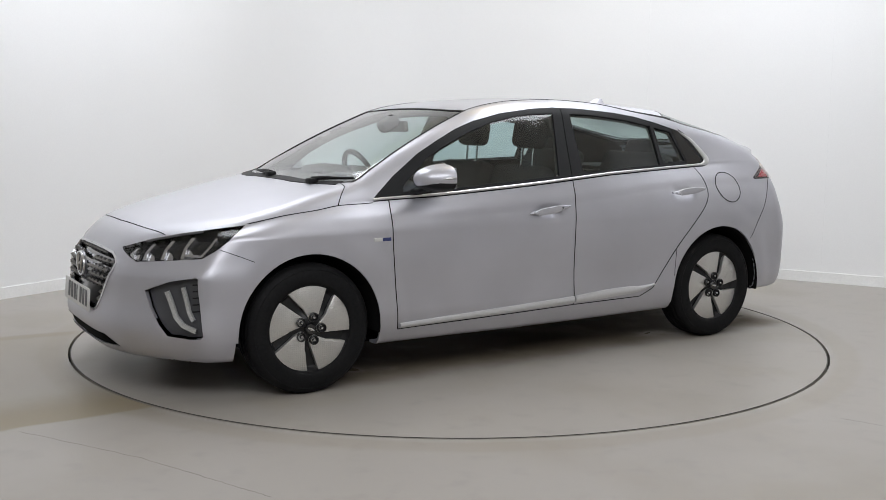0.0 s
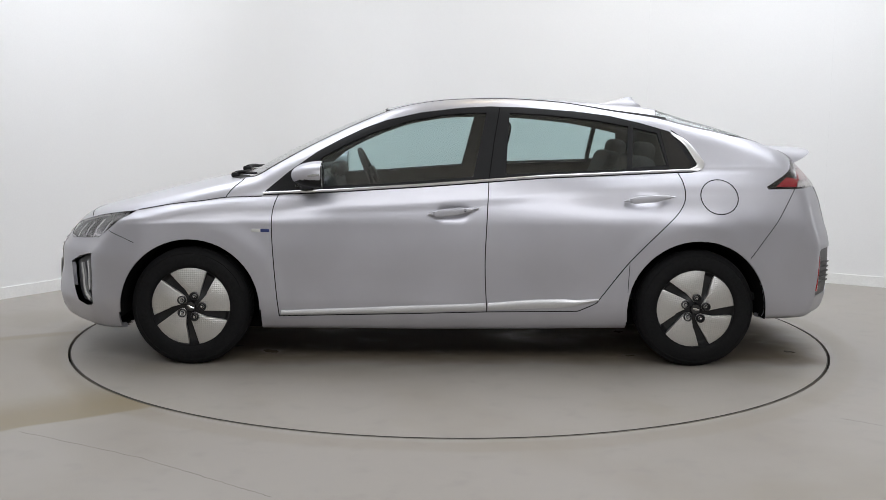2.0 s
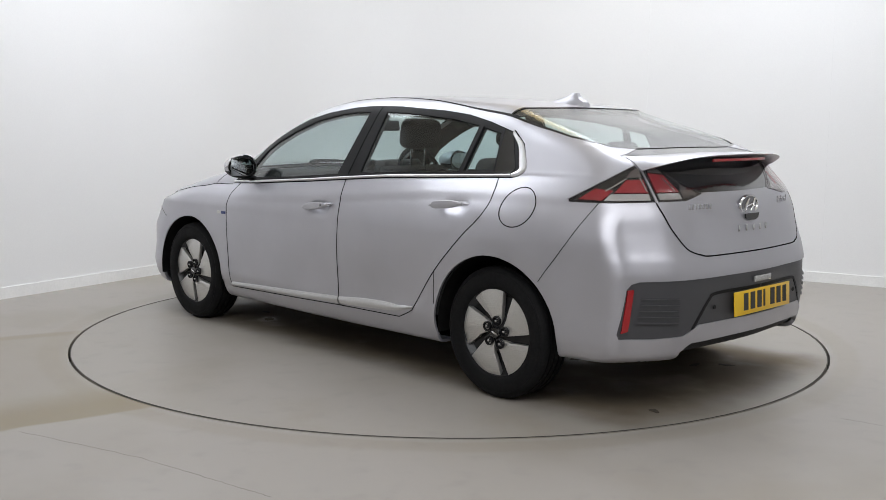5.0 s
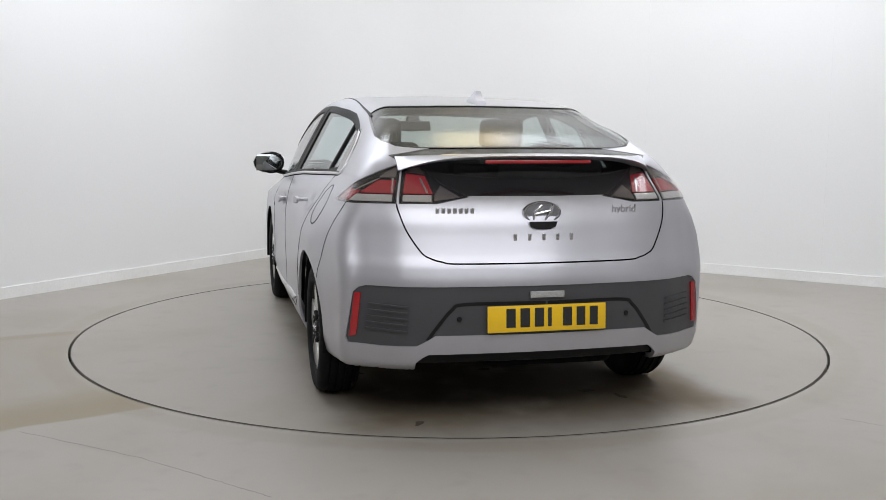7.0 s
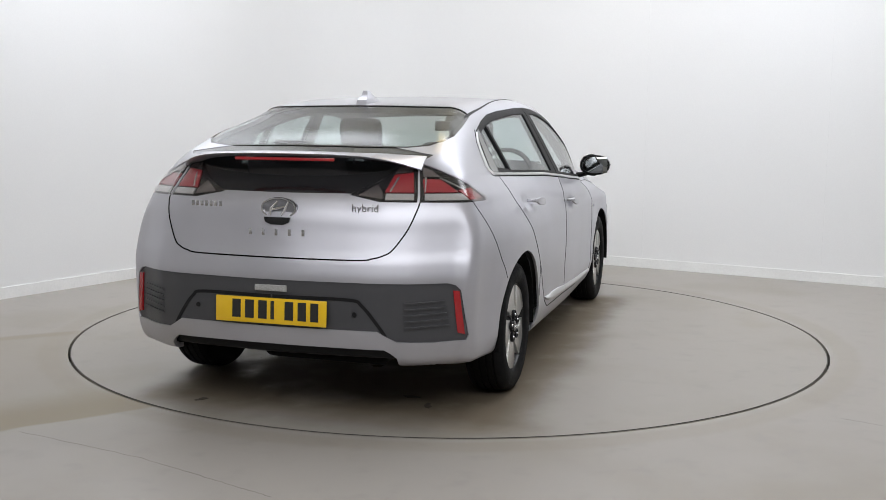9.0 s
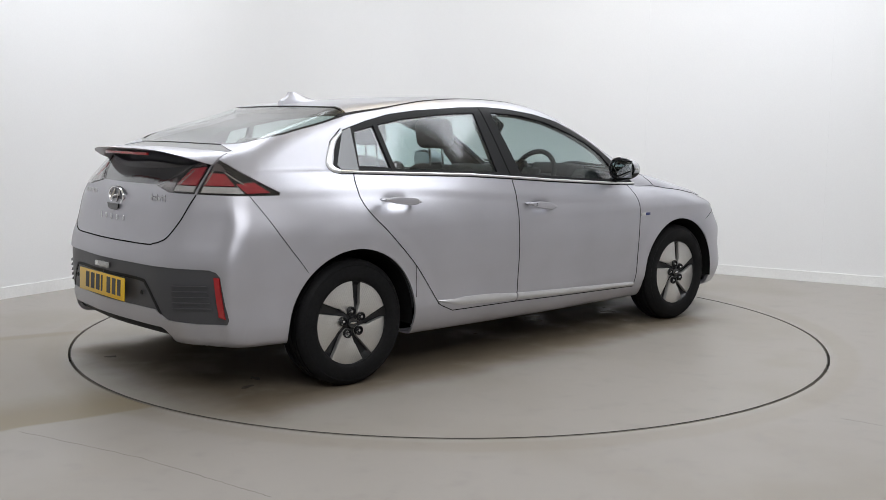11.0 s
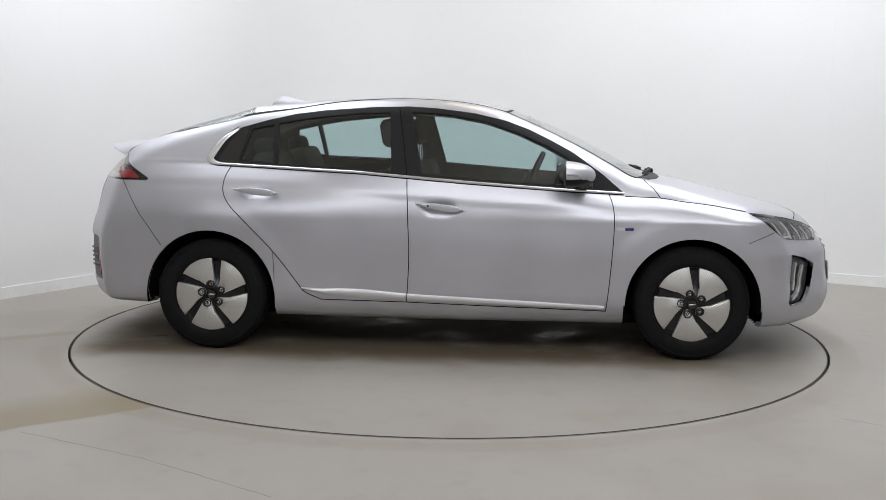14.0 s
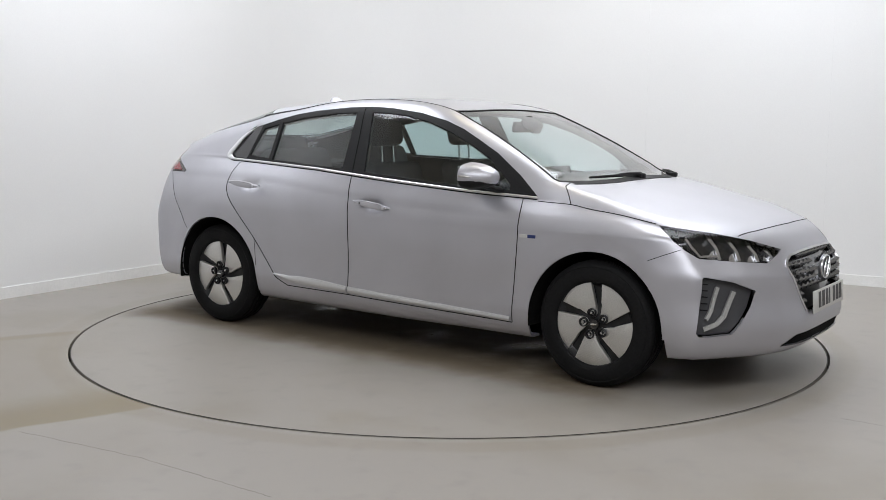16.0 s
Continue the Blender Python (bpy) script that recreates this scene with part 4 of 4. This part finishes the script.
# door mirrors
def mirror(s, door):
    bm = bmesh.new()
    rows = []
    for k, t in enumerate(np.linspace(0, 1, 29)):
        # from the flat glass side at the rear to the rounded nose
        x = .640 + .155 * math.sin(t * math.pi / 2)
        r = max(.02, math.cos(t * math.pi / 2)) ** .85
        ring = []
        for a in np.linspace(0, 2 * math.pi, 65)[:-1]:
            c, q = math.cos(a), math.sin(a)
            y = .930 + .100 * r * math.copysign(abs(c) ** .85, c) - .02 * t
            z = 1.026 + .066 * r * math.copysign(abs(q) ** .9, q) * (1 + .1 * (c < 0)) - .005 * t
            ring.append(bm.verts.new((x - .25 * math.sin(t * math.pi / 2) * (y - .930), s * y, z)))
        rows.append(ring)
    for a, b in zip(rows[:-1], rows[1:]):
        for j in range(64):
            bm.faces.new((a[j], a[(j + 1) % 64], b[(j + 1) % 64], b[j]))
    bm.faces.new(rows[-1])
    ob = part("door_mirror", bm, PAINT, door, "silver door mirror with a black underside")
    ob.data.materials.append(BLACK_TRIM)
    for p in ob.data.polygons:
        if p.center[2] < 1.004 - .35 * max(0, p.center[0] - .745):
            p.material_index = 1
    part("mirror_glass", block((.006, .164, .106), pose(.640, s * .932, 1.027, 0, 0, s * 4), .002), MIRROR, ob, "mirror glass")
    bmg = lathe([(.98, 0), (1.0, -.006), (.9, -.008), (.88, 0)], 32)
    bmg.transform(Matrix.Diagonal((.098, 1, .063, 1)))
    part("mirror_rim", bmg, BLACK_TRIM, ob, m=pose(.646, s * .930, 1.026, 0, 0, -90))
    part("signal_strip", tube([(.645, s * 1.028, 1.030), (.675, s * 1.022, 1.029), (.705, s * 1.007, 1.024), (.728, s * .990, 1.013)], [.006, .007, .006, .003], 8), CLEAR, ob, "clear signal strip")
    part("mirror_arm", tube([(.74, s * .79, .950), (.73, s * .84, .960), (.71, s * .905, .985)], [.034, .030, .036], 12, flat=.55), BLACK_TRIM, ob, "black mirror arm")


mirror(1, front_doors[0])
mirror(-1, front_doors[1])

# door handles
def handle(x, z, rise, doors):
    for s, door in zip((1, -1), doors):
        rows, bm = [], bmesh.new()
        for t in np.linspace(0, 1, 15):
            u = x + .135 - .27 * t
            zz = z - rise / 2 + rise * t
            p = on_body([(u, zz)], "side")[0]
            h = .019 * min(1, t / .25 + .12) * min(1, (1 - t) / .42 + .06)
            out = (.029 if .10 < t < .9 else .012) + .004 * math.sin(math.pi * t)
            base = wide_y(u) - .008
            rows.append([bm.verts.new((u, s * (base + dy), zz + dz)) for dy, dz in ((out - .014, -h), (out - .003, -h * .9), (out, 0), (out - .003, h * .9), (out - .014, h))])
        for a, b in zip(rows[:-1], rows[1:]):
            for j in range(5):
                bm.faces.new((a[j], a[(j + 1) % 5], b[(j + 1) % 5], b[j]))
        bm.faces.new(rows[0])
        bm.faces.new(rows[-1])
        ob = part("door_handle", bm, PAINT, door, "silver bar handle")
        if x > -.5:
            part("key_button", block((.012, .004, .012), pose(x - .062, s * (wide_y(x) + .022), z + rise * .22), .001), BLACK_GLOSS, ob, "small black button")
        part("handle_mount", block((.03, .05, .018), pose(x - .095, s * (wide_y(x) - .010), z + rise * .35), .005), PAINT, ob)
        part("handle_mount", block((.025, .05, .014), pose(x + .105, s * (wide_y(x) - .012), z - rise * .40), .005), PAINT, ob)


handle(-.043, .838, .034, front_doors)
handle(-1.075, .911, .024, rear_doors)

# wing badges
for s in (1, -1):
    for x, c, name in ((.995 if s > 0 else .947, WHITE, "pale half of the badge"), (.947 if s > 0 else .995, BLUE, "blue half of the badge")):
        y = on_body([(x, .729)], "side")[0][1]
        part("wing_badge", block((.046, .005, .017), pose(x, s * (y + .001), .729), .001), c, car, name)

# wipers
def wiper(pivot, elbow, tip):
    P = [on_body([(q[0], abs(q[1]) + .001)], "top")[0] * [1, 1 if q[1] > 0 else -1, 1] for q in (pivot, elbow, tip)]
    a, b, c = (Vector(p) for p in P)
    w = part("wiper", tube([a + Vector((.0, 0, .016)), a.lerp(b, .5) + Vector((0, 0, .022)), b + Vector((0, 0, .018))], [.016, .010, .007], 8), BLACK_TRIM, car, "black windscreen wiper")
    d = (c - b) * .5
    part("wiper_blade", tube([b - d + Vector((0, 0, .010)), b + Vector((0, 0, .014)), c + Vector((0, 0, .010))], [.006, .009, .006], 6), BLACK_TRIM, w)
    part("wiper_cap", block((.05, .06, .03), Matrix.Translation(a + Vector((0, 0, .010))), .01), BLACK_TRIM, w)


wiper((1.165, .47), (1.09, .54), (1.02, .66))
wiper((1.185, -.02), (1.155, -.22), (1.10, -.46))
band("cowl", [(1.195, .002), (1.185, .32), (1.152, .48), (1.085, .63)], "top", .055, BLACK_TRIM, car, lift=.003, shift=0)

# wheels: the hub's outer side is +y
def wheel():
    w = part("wheel", lathe([(.204, .062), (.2115, .078), (.2085, .081), (.198, .060), (.170, .038), (.060, .030), (.0, .030)], 60), DARK_ALLOY, car, "alloy wheel with five silver blades")
    tyre = [(.196, -.07), (.207, -.088), (.240, -.097), (.280, -.096), (.303, -.086), (.3135, -.070)]
    for g in (-.052, -.018, .018, .052):
        tyre += [(.3170 - .4 * g * g, g - .005), (.309, g - .004), (.309, g + .004), (.3170 - .4 * g * g, g + .005)]
    tyre += [(.3135, .070), (.303, .086), (.288, .0945), (.284, .0930), (.280, .0955), (.240, .0965), (.224, .0930), (.213, .086), (.207, .074)]
    part("tyre", lathe(tyre, 72), RUBBER, w, "black rubber tyre")
    part("brake_drum", lathe([(.0, .0), (.14, .0), (.145, -.05), (.19, -.06)], 40), UNDERSIDE, w)
    # a blade, its nut on the axis of the first number: rim arc, stepped edge, round the nut, straight edge
    side = [(.208 * math.cos(a), .208 * math.sin(a)) for a in np.radians(np.linspace(-6.5, 50, 10))]
    side += [(.0870, .0770), (.0830, .0640)]
    side += [(.058 + .0245 * math.cos(a), .0245 * math.sin(a)) for a in np.radians(np.linspace(118, 256, 8))]
    for i in range(5):
        bm = bmesh.new()
        f = bm.faces.new([bm.verts.new((-a, 0, b)) for a, b in side])
        made = bmesh.ops.extrude_face_region(bm, geom=[f])["geom"]
        bmesh.ops.translate(bm, vec=(0, -.022, 0), verts=[v for v in made if isinstance(v, bmesh.types.BMVert)])
        bmesh.ops.bevel(bm, geom=list(f.edges), offset=.002, segments=2, affect="EDGES", profile=.5)
        for v in bm.verts:
            r, a = math.hypot(v.co.x, v.co.z), math.degrees(math.atan2(v.co.z, -v.co.x))
            v.co.y += .074 + .012 * ramp(.05, .13, r) - .006 * ramp(.13, .21, r) - .008 * ramp(20, 50, a) * ramp(.06, .12, r)
        part("blade", bm, ALLOY, w, "brushed silver wheel blade", m=pose(0, 0, 0, 0, 72 * i, 0))
        a = radians(72 * i)
        m = pose(-.058 * math.cos(a), .084, .058 * math.sin(a))
        part("nut_recess", lathe([(.0235, -.03), (.0235, .004), (.0195, .006), (.0180, -.008), (.010, -.010)], 20), DARK_ALLOY, w, m=m)
        part("wheel_nut", lathe([(.0, .007), (.006, .006), (.0095, .001), (.0100, -.012)], 6), LED, w, "steel wheel nut", m=m)
    part("spider", lathe([(.0, .072), (.044, .072), (.060, .066), (.085, .054), (.13, .046), (.20, .052)], 40), DARK_ALLOY, w)
    cap = part("centre_cap", lathe([(.0, .088), (.024, .087), (.028, .082), (.029, .060)], 28), BLACK_GLOSS, w, "black centre cap")
    part("cap_figure", tube([(-.016, .089, -.008), (0, .091, 0), (.016, .089, .008)], [.003, .007, .003], 6), CHROME, cap)
    return w


first = wheel()
first.matrix_basis = pose(1.35, .768, .3165)
for x, side_, turned in ((-1.35, 1, 12), (1.35, -1, 31), (-1.35, -1, 24)):
    copy_thing(first, pose(x, side_ * (.768 if x > 0 else .778), .3165, 0, 0, 0 if side_ > 0 else 180) @ pose(0, 0, 0, 0, turned, 0))

# what hangs under the floor pan, added unseen to block light beneath the car
part("undertray", block((2.1, 1.16, .07), pose(.10, 0, .185), .03, 3), UNDERSIDE, car, "dirty black undertray added to block light")
part("fuel_tank", block((.55, 1.05, .10), pose(-.98, 0, .205), .04, 3), UNDERSIDE, car)
part("rear_axle", tube([(-1.35, -.66, .27), (-1.35, -.3, .235), (-1.35, .3, .235), (-1.35, .66, .27)], .04, 10), UNDERSIDE, car)
part("silencer", block((.30, .62, .13), pose(-1.83, -.12, .285), .05, 4), UNDERSIDE, car, "dirty exhaust silencer")

# interior
def seat(x, y, wide, rear=False):
    s = part("seat", block((.50, wide, .16), pose(x + .22, y, .50, 0, -6, 0), .05, 4), FABRIC, car, "dark grey fabric seat")
    part("seat_back", block((.13, wide, .60 if rear else .54), pose(x - .04 if rear else x - .03, y, .84 if rear else .79, 0, -16 if not rear else -22, 0), .05, 4), FABRIC, s)
    return s


def headrest(x, y, z, wide, high, owner):
    part("headrest", block((.11, wide, high), pose(x, y, z, 0, -10, 0), .045, 4), FABRIC, owner, "padded headrest")
    for d in (-.055, .055):
        part("headrest_post", tube([(x + .012, y + d, z - high / 2 + .01), (x + .025, y + d, z - high / 2 - .15)], .007, 8), CHROME, owner, "chrome post")


for y in (.36, -.36):
    back = 0 if y > 0 else .08
    headrest(-.30 - back, y, 1.235, .26, .17, seat(-.16 - back, y, .50))
for y in (.42, -.42):
    headrest(-1.13, y, 1.135, .24, .13, seat(-.96, y, .56, True))
dash = part("dashboard", block((.46, 1.36, .22), pose(.86, 0, .87, 0, 10, 0), .06, 4), LINING, car, "dark dashboard")
part("dashboard_top", block((.34, 1.30, .05), pose(.98, 0, .965, 0, 4, 0), .02), LINING, dash)
part("instrument_hood", block((.18, .34, .09), pose(.70, -.36, .995, 0, 6, 0), .03, 3), LINING, dash)
part("screen", block((.03, .24, .13), pose(.66, 0, .985, 0, -12, 0), .006), BLACK_GLOSS, dash)
sw = part("steering_wheel", bmesh.new(), BLACK_TRIM, car, "black steering wheel")
ringb = bmesh.new()
pts = [(.180 * math.cos(a), 0, .180 * math.sin(a)) for a in np.linspace(0, 2 * math.pi, 33)[:-1]]
rings = []
for k, p in enumerate(pts):
    a = 2 * math.pi * k / 32
    rings.append([ringb.verts.new(((.18 + .016 * math.cos(q)) * math.cos(a), .016 * math.sin(q), (.18 + .016 * math.cos(q)) * math.sin(a))) for q in np.linspace(0, 2 * math.pi, 9)[:-1]])
for k in range(32):
    a, b = rings[k], rings[(k + 1) % 32]
    for j in range(8):
        ringb.faces.new((a[j], a[(j + 1) % 8], b[(j + 1) % 8], b[j]))
block((.15, .04, .12), pose(0, .02, 0), .02, 3, ringb)
block((.34, .02, .035), pose(0, .012, .01), .006, 2, ringb)
block((.04, .02, .17), pose(0, .012, -.09), .006, 2, ringb)
sw_m = pose(.45, -.36, .955, 0, 0, 90) @ pose(0, 0, 0, 24, 0, 0)
ringb.transform(sw_m)
bmesh.ops.recalc_face_normals(ringb, faces=ringb.faces)
ringb.to_mesh(sw.data)
ringb.free()
sw.data.shade_smooth()
part("rear_view_mirror", block((.03, .22, .065), pose(.40, 0, 1.275, 0, 8, 0), .012, 3), BLACK_TRIM, car, "black inside mirror")
part("mirror_stalk", block((.12, .09, .07), pose(.46, 0, 1.29, 0, 30, 0), .02, 3), BLACK_TRIM, car)
part("centre_console", block((.70, .22, .30), pose(.35, 0, .55), .03, 3), LINING, car)
part("parcel_shelf", block((.55, 1.15, .03), pose(-1.50, 0, 1.00, 0, 0, 0), .01), LINING, car)
part("cabin_floor", block((2.6, 1.40, .04), pose(-.45, 0, .36), .01), LINING, car)


# ---- the room ----
def ring_sheet(name, r0, outer, z, material):
    """A floor sheet with a round hole."""
    bm = bmesh.new()
    n = 128
    a = [bm.verts.new((r0 * math.cos(t), r0 * math.sin(t), z)) for t in np.linspace(0, 2 * math.pi, n + 1)[:-1]]
    prev = a
    for r in (r0 + .3, r0 + 1.2, outer):
        b = [bm.verts.new((r * math.cos(t), r * math.sin(t), z)) for t in np.linspace(0, 2 * math.pi, n + 1)[:-1]]
        for i in range(n):
            bm.faces.new((prev[i], b[i], b[(i + 1) % n], prev[(i + 1) % n]))
        prev = b
    low = [bm.verts.new((v.co.x, v.co.y, z - .08)) for v in a]
    for i in range(n):
        bm.faces.new((a[i], a[(i + 1) % n], low[(i + 1) % n], low[i]))
    return part(name, bm, material, None)


floor = tagged(ring_sheet("floor", 2.2705, 13.0, 0, FLOOR), "grey painted concrete floor with brown stains", "floor", kind="structure")
pit = tagged(part("pit", lathe([(0, -.07), (2.35, -.07)], 64), UNDERSIDE, None, m=pose(0, 0, 0, 90)), "dark gap under the turntable's edge", "pit", kind="structure")
disc = bmesh.new()
bmesh.ops.create_cone(disc, cap_ends=True, segments=128, radius1=2.2575, radius2=2.2575, depth=.05, matrix=pose(0, 0, -.025))
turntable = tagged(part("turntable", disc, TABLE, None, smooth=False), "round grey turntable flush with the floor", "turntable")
part("edge_trim", lathe([(2.2575, 0), (2.2575, .0025), (2.2540, .0025), (2.2540, 0)], 128), surface("edge_steel", (.05, .045, .04), .6, .4, grain=(40, .2), wear=(4, .3)), turntable, "worn steel edge", m=pose(0, 0, 0, 90))
for k, (x, y, a) in enumerate(((-1.72, -.42, 20), (-1.60, -.30, 80), (-1.95, .62, 140), (1.25, .52, 10))):
    bm = bmesh.new()
    pts = [(.035 * (.5 + random.random()) * math.cos(t), .018 * (.5 + random.random()) * math.sin(t)) for t in np.linspace(0, 2 * math.pi, 10)[:-1]]
    plate_of(pts, .004, None, 0, bm)
    part("dirt_clump", bm, LEAF, turntable, "small clump of dirt", m=pose(x, y, .0015, 0, 0, a) @ pose(0, 0, 0, -90))


def wall_run(name, pts, z0, z1, thick, material, label, category):
    """An upright wall along a line of plan points, its room face on the line."""
    P = np.array(pts, float)
    T = np.gradient(P, axis=0)
    T /= np.linalg.norm(T, axis=1, keepdims=True)
    O = np.stack([-T[:, 1], T[:, 0]], 1)
    bm = bmesh.new()
    rows = [[bm.verts.new(q) for q in ((*a, z0), (*a, z1), (*b, z1), (*b, z0))] for a, b in zip(P, P + O * thick)]
    for a, b in zip(rows[:-1], rows[1:]):
        for j in range(4):
            bm.faces.new((a[j], a[(j + 1) % 4], b[(j + 1) % 4], b[j]))
    bm.faces.new(rows[0])
    bm.faces.new(rows[-1][::-1])
    return tagged(part(name, bm, material, None), label, category, kind="structure")


CORNER, LEFT, RIGHT = np.array(WALL_CORNER), np.array(WALL_LEFT), np.array(WALL_RIGHT)


def back_line(inset):
    """Left wall, rounded corner, right wall, seen from the room."""
    l, r = LEFT / np.linalg.norm(LEFT), RIGHT / np.linalg.norm(RIGHT)
    mid = (l + r) / np.linalg.norm(l + r)
    c = CORNER + mid * inset * 1.35
    cut_ = 1.3
    a, b = c + l * cut_, c + r * cut_
    pts = [c + l * 9.5, c + l * 5]
    for t in np.linspace(0, 1, 17):
        pts.append(a * (1 - t) ** 2 + 2 * c * t * (1 - t) + b * t * t)
    return pts + [c + r * 5, c + r * 9.5]


HIGH = 4.3
wall_back = wall_run("wall_back", back_line(0), 0, HIGH, .15, WALL, "white studio wall with a rounded corner", "wall")
wall_run("baseboard", back_line(.013), 0, .085, .012, SKIRT, "white painted skirting board", "baseboard")
e0, e1 = back_line(0)[0], back_line(0)[-1]
wall_run("wall_front", [e1, (e1[0] - 1.5, -9.0), (e0[0] + .5, -9.0), e0], 0, HIGH, .15, WALL, "white wall behind the camera", "wall")
bm = block((24, 24, .1), pose(0, -1, HIGH + .05), 0)
tagged(part("ceiling", bm, CEILING, None, smooth=False), "pale cream ceiling", "ceiling", kind="structure")
# panel joints of the right-hand wall
r = RIGHT / np.linalg.norm(RIGHT)
for d in WALL_JOINTS:
    p = CORNER + r * d
    a = math.degrees(math.atan2(r[1], r[0]))
    tagged(part("trim", block((.004, .004, HIGH - .09), pose(p[0], p[1], HIGH / 2 + .045, 0, 0, a), 0), surface("joint_filler", (.775, .775, .775), .6, grain=(30, .05)), None), "thin joint between wall panels", "joint", kind="structure")


def crack(pts):
    bm = bmesh.new()
    P = [Vector((x, y, .0006)) for x, y in pts]
    line = []
    for a, b in zip(P[:-1], P[1:]):
        n = 14
        line += [a.lerp(b, k / n) + Vector((random.uniform(-.004, .004), random.uniform(-.004, .004), 0)) for k in range(n)]
    d = (P[-1] - P[0]).normalized().cross(Vector((0, 0, 1)))
    rows = [(bm.verts.new(p - d * w), bm.verts.new(p + d * w)) for p, w in ((p, .0012 + .0014 * random.random()) for p in line)]
    for a, b in zip(rows[:-1], rows[1:]):
        bm.faces.new((a[0], a[1], b[1], b[0]))
    part("crack", bm, CRACK, floor, "fine dark crack")


crack([(-1.80, -2.22), (-1.19, -2.54), (-.84, -2.78), (-.6, -2.95)])
crack([(1.75, -1.90), (1.92, -2.03), (2.2, -2.2)])


# ---- what moves ----
def motions():
    times = [k * .5 for k in range(33)]
    walk(car, [(t, pose(0, 0, 0, 0, 0, table_turn(t)) @ pose(.0491, .132, 0)) for t in times])
    walk(turntable, [(t, pose(0, 0, 0, 0, 0, table_turn(t))) for t in times])


motions()
